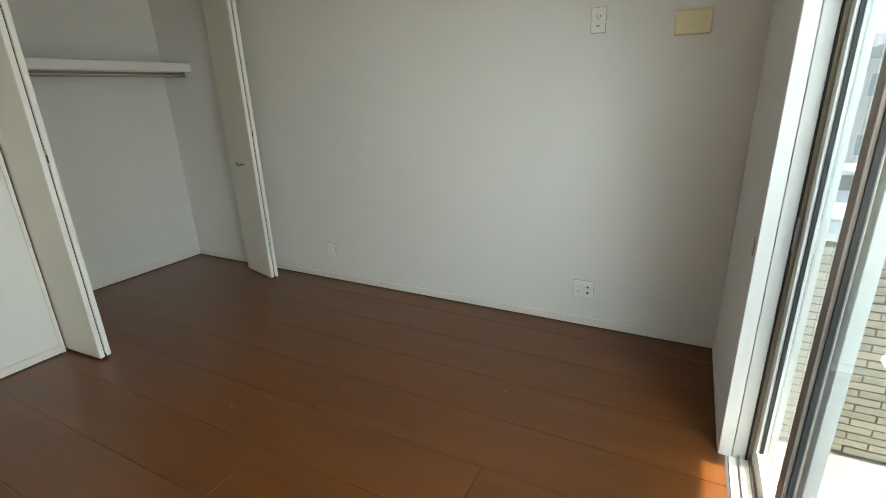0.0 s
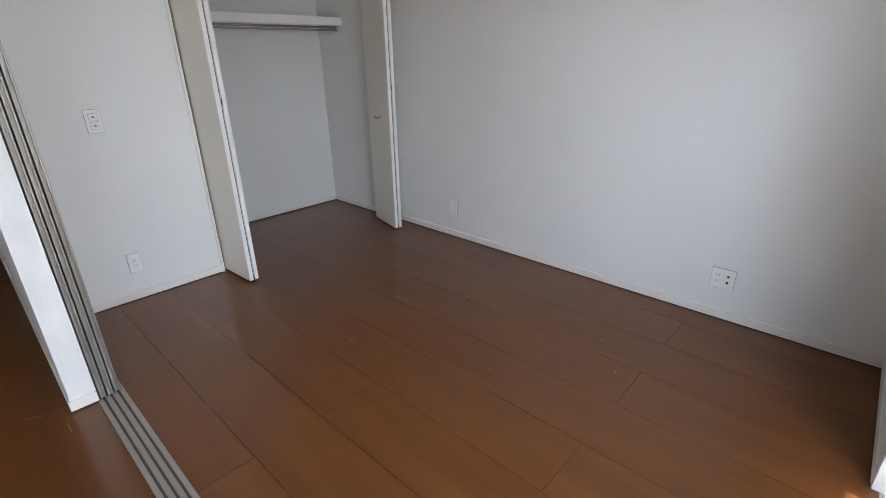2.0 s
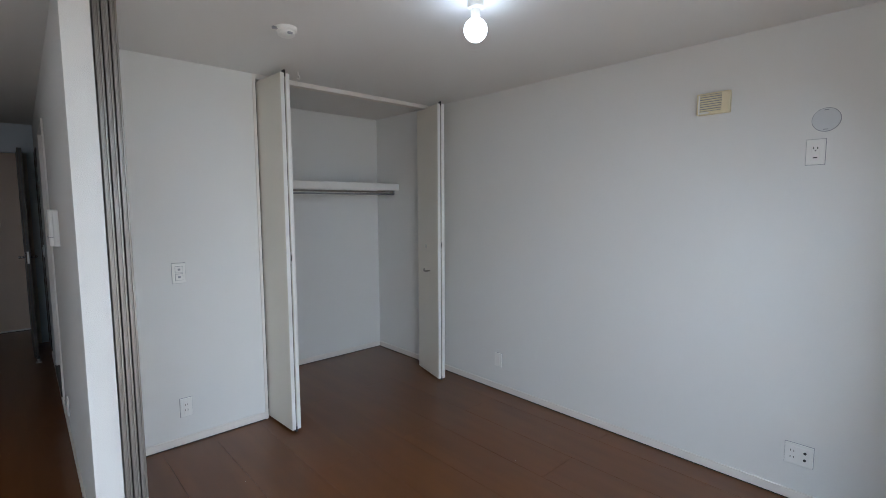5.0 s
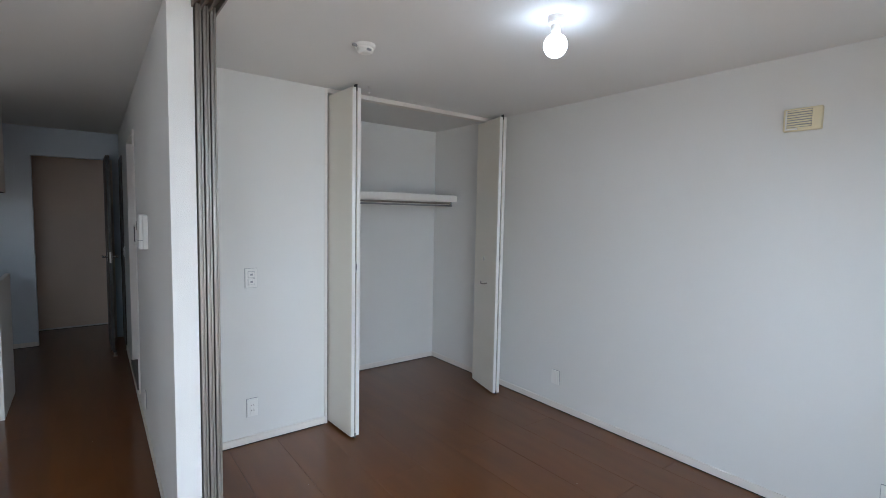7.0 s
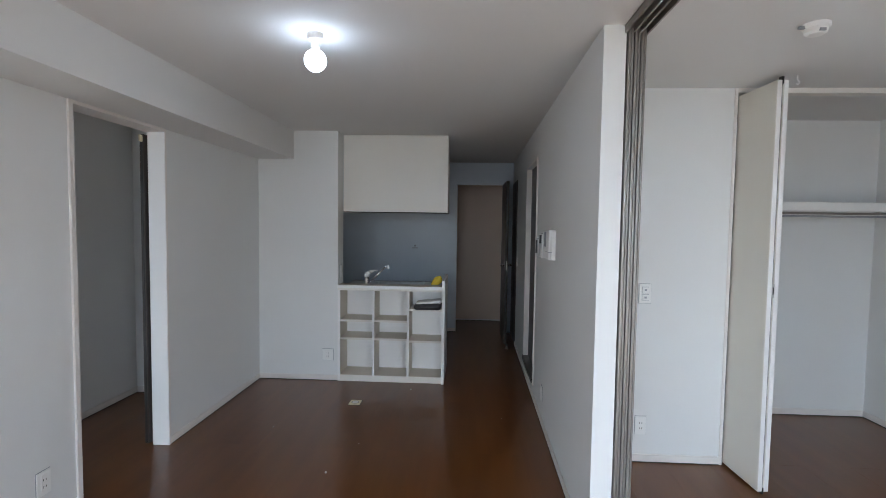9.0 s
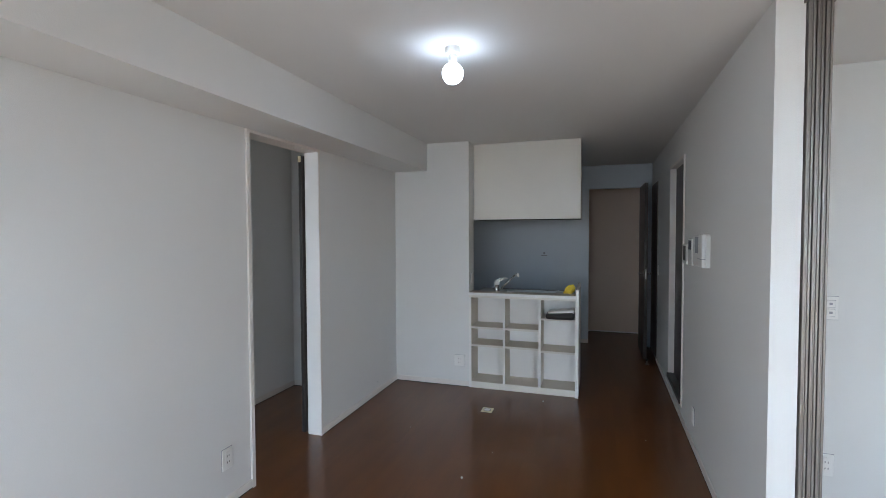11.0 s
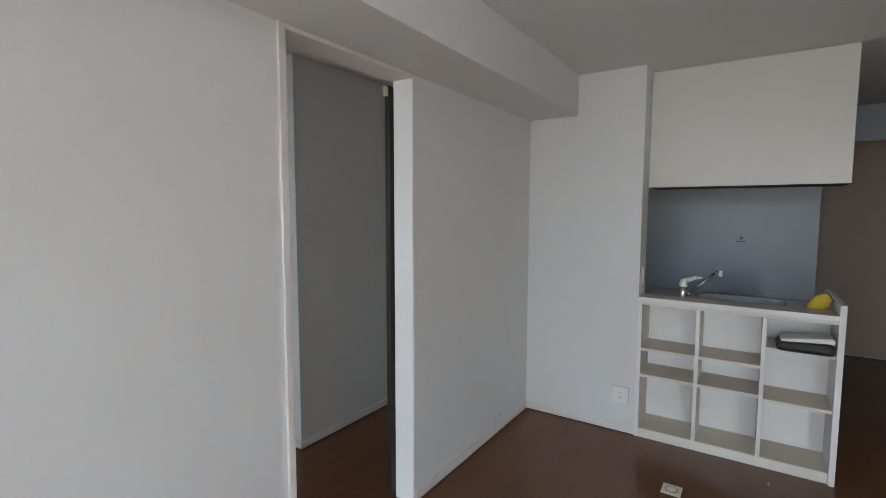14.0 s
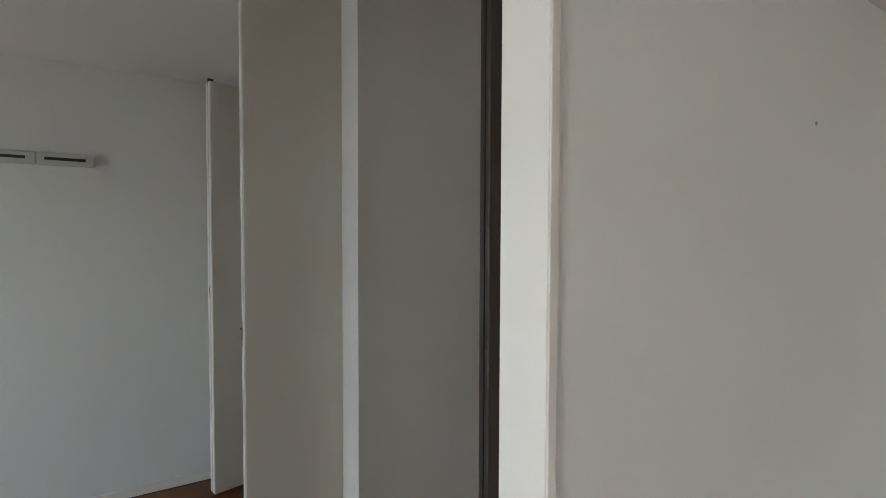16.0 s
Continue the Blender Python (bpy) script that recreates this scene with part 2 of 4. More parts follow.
structure("wall_kitchen_back", boxes((W, -0.556, KB, KB + 0.1, 0, H), (-0.556, 0.16, KB, KB + 0.1, 2.095, H), (0.16, 0.225, KB, KB + 0.1, 0, H)),
          M_KITCHEN, "grey-blue kitchen wall with a doorway", "wall")
structure("wall_hall_end", boxes((-1.6, 0.235, 7.62, 7.72, 0, H)), M_BEIGE, "plain beige hall wall", "wall")
structure("wall_hall_side", boxes((-1.7, -1.6, KB + 0.1, 7.72, 0, H)), M_WALL, "white papered hall wall", "wall")
OP0, OP1, OPZ = 2.465, 3.169, 2.112
structure("wall_west", boxes((W - 0.125, W, S, OP0 - 0.044, 0, H), (W - 0.125, W, OP1 + 0.02, KB + 0.1, 0, H), (W - 0.125, W, OP0 - 0.044, OP1 + 0.02, OPZ + 0.02, H)),
          M_WALL, "white papered living room wall with a doorway", "wall")
structure("beam", boxes((W, -2.074, S, KN, 2.132, H)), M_WALL, "white papered ceiling beam along the wall", "beam")
structure("wall_room_west", boxes((-5.16, -5.06, S, 4.2, 0, H)), M_WALL, "white papered wall of the side room", "wall")
structure("wall_room_north", boxes((-5.06, W - 0.125, 4.11, 4.2, 0, H)), M_WALL, "white papered north wall of the side room", "wall")
structure("wall_room_closet", boxes((-3.479, -3.325, 3.216, 4.11, 0, H)), M_WALL, "white papered short wall beside the side room closet", "wall")
structure("wall_washroom", boxes((1.0, 1.1, CF + 0.09, 8.2, 0, H), (PE, 1.0, 8.1, 8.2, 0, H)), M_WALL, "plain wall that closes the washroom", "wall")


def baseboard(x0, x1, y0, y1, z1=0.055, lean=False):
    shape = askew if lean else (lambda bm: bm)
    o = structure("baseboard", shape(boxes((x0, x1, y0, y1, 0.006, z1), bevel=0.002)), M_TRIM, "cream baseboard along the foot of the wall", "baseboard")
    # near-black strip paints the shadow gap between baseboard and floor
    part("foot_shade", shape(boxes((x0 + 0.001, x1 - 0.001, y0 + 0.001, y1 - 0.001, 0.0, 0.0062))), M_SLOT, o, "dark strip that paints the shade under the baseboard")


T = 0.009
baseboard(E - T, E, S, CB)
baseboard(0.38, 1.235, CF - T, CF)
baseboard(1.15, E - T, CB - T, CB)
baseboard(1.976, E - T, S, S + T)
baseboard(PW - T, PW, PY, BD0 - 0.002, lean=True)
baseboard(PW - T, PW, BD0 - 0.001, 6.1, lean=True)
baseboard(PW - T, PE, PY - T, PY)
baseboard(W, -1.645, KN - T, KN)
baseboard(W, W + T, S, OP0 - 0.045)
baseboard(W, W + T, OP1 + 0.02, KN - T)
baseboard(-3.325, -3.325 + T, 3.216 - T, 4.11)
baseboard(-3.479, -3.325, 3.216 - T, 3.216)
baseboard(-3.325 + T, W - 0.125, 4.11 - T, 4.11)
baseboard(-5.06, -5.06 + T, S, 4.11)
baseboard(-1.5, 0.22, 7.62 - T, 7.62, 0.025)
baseboard(-1.3, -0.556, KB - T, KB)

# door casings
def casing(label, *specs):
    bm = boxes(*specs, bevel=0.002)
    if specs[0][0] > 0 and specs[0][2] > BD0 - 0.1 and "washroom" in label:
        askew(bm)
    structure("trim", bm, M_TRIM, label, "door frame")


casing("cream casing round the side room doorway", (W - 0.13, W + 0.012, OP0 - 0.047, OP0 - 0.018, 0, OPZ + 0.02))
structure("trim", boxes((W - 0.110, W + 0.003, OP1, OP1 + 0.0195, 0, OPZ + 0.02), bevel=0.002), M_EDGE, "white painted jamb of the side room doorway", "door frame")
# added strip; its trim colour paints the shade on the wall's return edge
casing("cream strip toned as the shaded wall return beside the side room doorway", (W + 0.0035, W + 0.0075, OP1 + 0.001, OP1 + 0.0195, 0, OPZ))
casing("cream head of the side room doorway", (W - 0.13, W + 0.01, OP0 - 0.018, OP1 + 0.02, OPZ, OPZ + 0.019))
casing("cream edge strip beside the closet doors", (1.236, 1.256, CF - 0.004, CF + 0.095, 0, H))
casing("cream edge strip beside the side room closet", (-3.492, -3.4795, 3.219, 3.31, 0, H))
# near-black strip stands in for the shade between casing and closet door
structure("trim", boxes((1.2565, 1.2615, CF + 0.004, CF + 0.06, 0, 2.368)), M_SLOT, "dark strip for the shade in the gap beside the closet door", "door frame")
casing("cream head rail above the closet opening", (1.256, E, CF - 0.006, CF + 0.06, 2.368, H))
casing("white frame of the washroom opening", (PW - 0.012, PW + 0.15, BD1 - 0.026, BD1, BDZ0 + 0.046, BDZ1))
casing("white frame of the washroom opening", (PW - 0.012, PW + 0.15, BD0, BD0 + 0.022, BDZ0 - 0.019, BDZ1))
casing("white frame of the washroom opening", (PW - 0.012, PW + 0.15, BD0 + 0.022, BD1 - 0.026, BDZ1 - 0.026, BDZ1))
casing("cream frame of the hall doorway", (0.125, 0.16, KB - 0.012, KB + 0.11, 0, 2.095))
structure("threshold", askew(boxes((PW - 0.02, PW + 0.15, BD0 + 0.022, BD1, BDZ0 + 0.001, BDZ0 + 0.045), bevel=0.004)), M_DARKDOOR, "dark brown raised threshold", "threshold")

# ceiling track and floor track of the sliding panels
track = structure("ceiling_track", boxes((0.255, 0.262, S, CF, H - 0.035, H), (0.352, 0.359, S, CF, H - 0.035, H), (0.255, 0.359, S, CF, H - 0.006, H)), M_ALU, "grey metal ceiling track with parallel grooves", "track")
for i in range(1, 3):
    part("rib", boxes((0.262 + 0.03 * i - 0.004, 0.262 + 0.03 * i + 0.004, S, CF, H - 0.035, H - 0.006)), M_ALU, track)
ft = structure("floor_track", boxes((0.262, 0.355, S, PY + 0.9, -0.006, 0.0008)), M_GROOVE, "grey metal floor track with parallel grooves", "track")
for i in range(4):
    xx = 0.266 + i * 0.0285
    part("rail", boxes((xx - 0.0098, xx + 0.0098, S + 0.001, PY + 0.9, -0.004, 0.004), bevel=0.0025), M_TRACK, ft)

# ---- sliding panels ----
def sliding_panel(x, k):
    p = thing("sliding_panel", "grey-edged sliding partition panel pushed back in a stack", "sliding door", "stacked sliding panels")
    y0, y1 = PY - 0.012 + 0.004 * k, CF - 0.02
    part("panel", boxes((x - 0.009, x + 0.009, y0 + 0.03, y1, 0.012, H - 0.02)), M_PANEL, p)
    part("edge_frame", boxes((x - 0.0115, x - 0.003, y0, y0 + 0.035, 0.008, H - 0.014), (x + 0.003, x + 0.0115, y0, y0 + 0.035, 0.008, H - 0.014),
                             (x - 0.004, x + 0.004, y0 + 0.006, y0 + 0.03, 0.008, H - 0.014), bevel=0.002), M_ALU, p, "grey aluminium edge profile")


for k in range(3):
    sliding_panel(0.279 + 0.0285 * k, k)


# ---- closet folding doors ----
def folding_door(near, far, face, group, handle=True):
    """Two folded leaves between a near and a far point; face: side (-1 or +1 across) that carries the handle."""
    d = Vector((far[0] - near[0], far[1] - near[1], 0))
    n = d.length
    ang = math.atan2(d.y, d.x)
    m = Matrix.Translation((near[0], near[1], 0)) @ Matrix.Rotation(ang, 4, "Z")
    th = thing("folding_door", "cream laminate folding closet door standing folded open", "closet door", group, m)
    for s in (-1, 1):
        leaf = part("leaf", boxes((0, n, s * 0.018 - 0.0145, s * 0.018 + 0.0145, 0.014, 2.352), bevel=0.004), M_DOOR, th)
        part("edge_band", boxes((-0.0015, 0.004, s * 0.018 - 0.012, s * 0.018 + 0.012, 0.017, 2.349), bevel=0.001), M_EDGE, leaf, "white edge band")
    part("latch", boxes((-0.003, 0.002, -0.007, 0.007, 1.14, 1.22), bevel=0.001), M_STEEL, th, "steel latch plate")
    part("latch_slot", boxes((-0.0045, -0.002, -0.003, 0.003, 1.16, 1.2)), M_BLACK, th)
    for z0, z1 in ((0.0, 0.035), (2.33, 2.372)):
        b = boxes((0.0, 0.03, -0.006, 0.006, z0, z1), bevel=0.002)
        rod(b, (0.012, 0, z0), (0.012, 0, z0 + 0.012), 0.009)
        part("pivot", b, M_BLACK, th, "black pivot")
    # near-black filler paints the shade in the open gap between the leaves
    part("gap_shade", boxes((0.01, n, -0.0035, 0.0035, 0.02, 2.34)), M_SLOT, th)
    if handle:
        y = face * 0.0335
        b = bmesh.new()
        pts = [(0.15 + 0.12 * i / 8, y + face * 0.024 * math.sin(math.pi * i / 8), 0.948 - 0.010 * math.sin(math.pi * i / 8)) for i in range(9)]
        for a, c in zip(pts, pts[1:]):
            rod(b, a, c, 0.0065, 10)
        part("handle", b, M_ALU, th, "bowed metal pull handle", True)
        b = rod(bmesh.new(), (0.215, y - face * 0.003, 1.155), (0.215, y + face * 0.006, 1.155), 0.007)
        box(b, 0.213, 0.217, y, y + face * 0.012, 1.142, 1.175) if face > 0 else box(b, 0.213, 0.217, y - 0.012, y, 1.142, 1.175)
        part("latch_knob", b, M_STEEL, th, "small metal catch")
    return th


folding_door((1.314, 2.866), (1.294, 3.262), 1, "bedroom closet doors", False)
folding_door((2.660, 2.885), (2.765, 3.275), 1, "bedroom closet doors")
folding_door((-4.855, 2.905), (-4.955, 3.295), -1, "side room closet doors")
folding_door((-3.540, 2.902), (-3.520, 3.29), 1, "side room closet doors", False)

# closet shelf and hanging rod
sh = thing("closet_shelf", "white closet shelf with a deep front board", "shelf")
part("board", boxes((1.15, E, 3.735, CB, 1.705, 1.722)), M_EDGE, sh)
part("front_board", boxes((1.15, E, 3.715, 3.735, 1.664, 1.730), bevel=0.002), M_EDGE, sh)
rodt = thing("hanging_rail", "grey metal hanging rail under the closet shelf", "clothes rail")
part("rail", boxes((1.16, 2.80, 3.727, 3.745, 1.640, 1.656), bevel=0.004), M_ALU, rodt)
part("pole", rod(bmesh.new(), (1.16, 3.730, 1.626), (2.79, 3.730, 1.626), 0.008), M_GREYPL, rodt, smooth=True)
part("end_bracket", boxes((2.785, 2.803, 3.724, 3.748, 1.618, 1.662), bevel=0.003), M_GREYPL, rodt)


# ---- wall plates ----
def frame_on(origin, nx, ny):
    """Local x runs along the wall (to the viewer's right), y points out of the wall, z is up."""
    return Matrix(((-ny, nx, 0, origin[0]), (nx, ny, 0, origin[1]), (0, 0, 1, origin[2]), (0, 0, 0, 1)))


def plate(name, label, w, h, m, kind_):
    t = thing(name, label, "outlet" if kind_ != "switch" else "switch", "", m)
    # grey rim, slightly oversize, paints the shadow line round the plate
    part("shadow_rim", boxes((-w / 2 - 0.0018, w / 2 + 0.0018, 0.0, 0.003, -h / 2 - 0.0018, h / 2 + 0.0018), bevel=0.001), M_GREYPL, t)
    part("cover", boxes((-w / 2, w / 2, 0.002, 0.009, -h / 2, h / 2), bevel=0.003), M_PLASTIC, t)
    part("insert", boxes((-w * 0.22, w * 0.22, 0.0085, 0.0115, -h * 0.36, h * 0.36), bevel=0.001), M_EDGE, t)
    if kind_ == "switch":
        for s in (-1, 1):
            part("rocker_gap", boxes((-w * 0.29, w * 0.29, 0.0085, 0.012, s * h * 0.19 - h * 0.165, s * h * 0.19 + h * 0.165), bevel=0.001), M_GREYPL, t)
            part("rocker", boxes((-w * 0.27, w * 0.27, 0.010, 0.016, s * h * 0.19 - h * 0.15, s * h * 0.19 + h * 0.15), bevel=0.002), M_PLASTIC, t)
            part("name_window", boxes((-w * 0.10, w * 0.10, 0.0155, 0.0168, s * h * 0.19 - h * 0.05, s * h * 0.19 + h * 0.05)), M_GREYPL, t, "small grey window")
    elif kind_ == "double":
        for s in (-1, 1):
            for q in (-1, 1):
                part("slot", boxes((q * 0.007 - 0.0015, q * 0.007 + 0.0015, 0.0112, 0.0122, s * 0.017 - 0.005, s * 0.017 + 0.005)), M_BLACK, t)
    elif kind_ == "tv":
        for s in (-1, 1):
            for q in (-1, 1):
                part("slot", boxes((-0.027 + q * 0.007 - 0.0015, -0.027 + q * 0.007 + 0.0015, 0.0112, 0.0122, s * 0.017 - 0.005, s * 0.017 + 0.005)), M_BLACK, t)
        part("cover_lines", boxes((0.006, 0.045, 0.0088, 0.0112, -h * 0.36, h * 0.36), bevel=0.001), M_EDGE, t)
        for s in (-1, 1):
            part("socket", rod(bmesh.new(), (0.026, 0.008, s * 0.018), (0.026, 0.016, s * 0.018), 0.0065), M_SLOT, t, "round aerial socket")
    elif kind_ == "aircon":
        for q in (-1, 1):
            part("slot", boxes((q * 0.008 - 0.002, q * 0.008 + 0.002, 0.0112, 0.0122, 0.014, 0.024)), M_BLACK, t)
        part("earth_hole", boxes((-0.003, 0.003, 0.0112, 0.0122, 0.004, 0.010)), M_BLACK, t)
        part("earth_terminal", boxes((-0.008, 0.008, 0.0112, 0.0122, -0.030, -0.025)), M_BLACK, t)
    return t


plate("wall_outlet", "white four-hole wall outlet low on the closet wall", 0.07, 0.12, frame_on((0.731, CF, 0.245), 0, -1), "double")
plate("wall_switch", "white double wall switch beside the closet", 0.075, 0.125, frame_on((0.731, CF, 1.105), 0, -1), "switch")
plate("wall_plate", "white blank wall plate low on the bedroom wall", 0.075, 0.112, frame_on((E, 2.406, 0.257), -1, 0), "blank")
plate("wall_outlet", "white wide outlet with two aerial sockets", 0.118, 0.110, frame_on((E, 0.409, 0.248), -1, 0), "tv")
plate("wall_outlet", "white air conditioner outlet high on the wall", 0.074, 0.120, frame_on((E, 0.425, 1.765), -1, 0), "aircon")
plate("wall_plate", "small white plate beside the window", 0.03, 0.06, frame_on((2.07, S, 0.86), 0, 1), "blank")
plate("wall_outlet", "white square outlet beside the kitchen shelf", 0.108, 0.110, frame_on((-1.741, KN, 0.256), 0, -1), "double")
plate("wall_outlet", "white wall outlet near the side room door", 0.075, 0.118, frame_on((W, 2.226, 0.268), 1, 0), "double")
plate("wall_plate", "white plate low on the partition wall", 0.07, 0.115, frame_on((west_face(3.757), 3.757, 0.235), -1, 0), "blank")
plate("wall_switch", "white switch on the hall side wall", 0.07, 0.115, frame_on((west_face(5.96), 5.96, 1.085), -1, 0), "switch")
plate("wall_switch", "white switch on the kitchen stub wall", 0.07, 0.12, frame_on((-1.645, 4.67, 1.06), 1, 0), "blank")

# air vent
v = thing("air_vent", "yellowed cream louvred air vent on the wall", "vent", "", frame_on((E, 0.880, 2.063), -1, 0))
part("body", boxes((-0.083, 0.083, 0, 0.030, -0.058, 0.058), bevel=0.006), M_CREAM, v)
part("grille_recess", boxes((-0.064, 0.042, 0.0295, 0.0308, -0.040, 0.048)), M_GREYPL, v)
for i in range(7):
    part("slat", boxes((-0.064, 0.042, 0.030, 0.037, -0.038 + i * 0.0125, -0.030 + i * 0.0125), bevel=0.0015), M_CREAM, v)
part("slider", boxes((-0.064, -0.016, 0.030, 0.038, -0.053, -0.044), bevel=0.002), M_PLASTIC, v)
part("side_bar", boxes((-0.071, -0.064, 0.030, 0.036, -0.053, 0.048), bevel=0.001), M_PLASTIC, v)

cb = thing("cover_box", "plain yellowed cream cover box near the window", "wall cover", "", frame_on((E, -0.020, 1.718), -1, 0))
part("body", boxes((-0.080, 0.080, 0, 0.030, -0.055, 0.055), bevel=0.006), M_CREAM, cb)
part("lower_tab", boxes((-0.03, 0.03, 0.026, 0.032, -0.054, -0.048), bevel=0.001), M_CREAM, cb)

# pipe cap
c = thing("pipe_cap", "round white cap over an air conditioner pipe hole", "wall cap", "", frame_on((E, 0.393, 1.914), -1, 0))
part("rim", rod(bmesh.new(), (0, 0, 0), (0, 0.004, 0), 0.056, 40), M_GREYPL, c)
b = rod(bmesh.new(), (0, 0, 0), (0, 0.009, 0), 0.053, 40, 0.053)
part("disc", b, M_CAP, c)
for s in (-1, 1):
    part("notch", boxes((-0.009, 0.009, 0.0088, 0.0098, s * 0.045 - 0.002, s * 0.045 + 0.002)), M_GREYPL, c)


# ---- ceiling things ----
def bulb_lamp(x, y):
    t = thing("ceiling_lamp", "lit bare globe bulb in a white ceiling socket", "ceiling lamp", "bare ceiling bulbs", Matrix.Translation((x, y, H)))
    part("ceiling_rose", lathe(bmesh.new(), [(0.036, 0), (0.036, -0.024), (0.033, -0.031), (0.024, -0.034)], (0, 0, 0)), M_PLASTIC, t, smooth=False)
    part("socket", lathe(bmesh.new(), [(0.019, -0.03), (0.021, -0.036), (0.021, -0.066), (0.018, -0.070)], (0, 0, 0)), M_PLASTIC, t)
    part("bulb_base", lathe(bmesh.new(), [(0.0165, -0.066), (0.018, -0.069), (0.0205, -0.0745)], (0, 0, 0)), M_PLASTIC, t, "white bulb collar", True)
    globe = [(0.0505 * math.sin(a), -0.1215 + 0.0505 * math.cos(a)) for a in [0.42 + i * (math.pi - 0.47) / 14 for i in range(15)]]
    part("bulb", lathe(bmesh.new(), globe, (0, 0, 0)), M_BULB, t, "glowing white globe", True)


bulb_lamp(1.531, 1.423)
bulb_lamp(-1.128, 2.328)

sd = thing("smoke_detector", "white smoke detector on the ceiling", "smoke alarm", "", Matrix.Translation((1.055, 2.265, H)))
part("base", lathe(bmesh.new(), [(0.052, 0), (0.052, -0.014), (0.047, -0.02)], (0, 0, 0)), M_PLASTIC, sd)
part("body", lathe(bmesh.new(), [(0.043, -0.02), (0.041, -0.036), (0.03, -0.044), (0.0, -0.045)], (0, 0, 0)), M_PLASTIC, sd)
part("test_window", boxes((-0.012, 0.012, -0.045, -0.036, -0.04, -0.03)), M_GREYPL, sd)
part("pull_tab", boxes((-0.072, -0.045, -0.008, 0.008, -0.02, -0.008), bevel=0.003), M_GREYPL, sd)

hk = thing("ceiling_hook", "small white hook under the ceiling", "hook", "", Matrix.Translation((1.448, 2.956, H)))
b = bmesh.new()
pts = [(0, 0, 0), (0, 0, -0.02), (0.008, 0, -0.03), (0.010, 0, -0.042), (0.002, 0, -0.05), (-0.006, 0, -0.044)]
for p, q in zip(pts, pts[1:]):
    rod(b, p, q, 0.004, 10)
part("hook", b, M_PLASTIC, hk)

# ---- kitchen counter ----
ks = thing("shelf_unit", "open cream cubbyhole shelf in the front of the kitchen counter", "shelf")
XL, XR, KD = -1.645, -0.612, 0.27
fz = KN - 0.006
vs = [(-1.645, -1.620), (-1.309, -1.288), (-0.973, -0.952), (-0.640, -0.612)]
for i, (a, b2) in enumerate(vs):
    y0, z1 = (fz, 0.884) if i < 3 else (fz - 0.02, 0.995)
    u = part("upright", boxes((a, b2, y0 + 0.004, KN + (KD if i < 3 else 0.62), 0.0 if i in (0, 3) else 0.06, z1), bevel=0.0015), M_SHELF_TAN if i < 3 else M_EDGE, ks)
    part("front_edge", boxes((a - 0.0004, b2 + 0.0004, y0, y0 + 0.005, 0.0 if i in (0, 3) else 0.06, z1), bevel=0.0015), M_EDGE, u, "white edge band")
part("plinth", boxes((-1.6195, -0.6405, fz, KN + KD, 0, 0.06), bevel=0.0015), M_SHELF, ks)
part("back", boxes((-1.62, -0.64, KN + KD - 0.008, KN + KD, 0.06, 0.905)), M_EDGE, ks)
part("top_rail", boxes((-1.6445, -0.6405, fz, KN + KD, 0.885, 0.908), bevel=0.0015), M_SHELF, ks)
for (a, b2), zs in zip(((-1.62, -1.309), (-1.288, -0.973), (-0.952, -0.64)), ((0.425, 0.60), (0.425, 0.60), (0.41, 0.715))):
    for z in zs:
        s = part("shelf_board", boxes((a, b2, fz, KN + KD - 0.008, z - 0.018, z), bevel=0.001), M_SHELF, ks)
        part("top_face", boxes((a, b2, fz + 0.004, KN + KD - 0.008, z + 0.0005, z + 0.002)), M_SHELF_TAN, s, "tan shelf top")
    part("base_face", boxes((a, b2, fz + 0.004, KN + KD - 0.008, 0.0605, 0.062)), M_SHELF_TAN, ks, "tan shelf top")

wt = thing("worktop", "steel and laminate kitchen worktop", "worktop")
part("ledge", boxes((-1.645, -0.640, KN - 0.022, KN + 0.14, 0.909, 0.937), bevel=0.003), M_SHELF_TAN, wt, "taupe laminate ledge")
part("ledge_edge", boxes((-1.645, -0.640, KN - 0.026, KN - 0.0215, 0.910, 0.936), bevel=0.001), M_EDGE, wt, "white front edge")
SX0, SX1, SY0, SY1 = -1.35, -0.85, 4.87, 5.14
part("steel_top", boxes((-1.645, SX0, KN + 0.14, 5.2, 0.875, 0.905), (SX1, -0.640, KN + 0.14, 5.2, 0.875, 0.905),
                        (SX0, SX1, KN + 0.14, SY0, 0.875, 0.905), (SX0, SX1, SY1, 5.2, 0.875, 0.905)), M_STEEL, wt)
part("sink_bowl", boxes((SX0, SX1, SY0, SY1, 0.70, 0.704), (SX0 - 0.004, SX0, SY0, SY1, 0.70, 0.88), (SX1, SX1 + 0.004, SY0, SY1, 0.70, 0.88),
                        (SX0, SX1, SY0 - 0.004, SY0, 0.70, 0.88), (SX0, SX1, SY1, SY1 + 0.004, 0.70, 0.88)), M_STEEL, wt, "steel sink bowl")
part("front_lip", rod(bmesh.new(), (-1.645, 5.2, 0.902), (-0.64, 5.2, 0.902), 0.008), M_CHROME, wt)
bc = thing("base_cabinet", "cream kitchen base cabinet under the worktop", "cabinet")
part("body", boxes((-1.645, -0.642, KN + KD + 0.001, 5.17, 0.0, 0.69)), M_CABINET, bc)
part("door", boxes((-1.635, -1.15, 5.171, 5.19, 0.08, 0.86), bevel=0.002), M_CABINET, bc)
part("door", boxes((-1.145, -0.65, 5.171, 5.19, 0.08, 0.86), bevel=0.002), M_CABINET, bc)

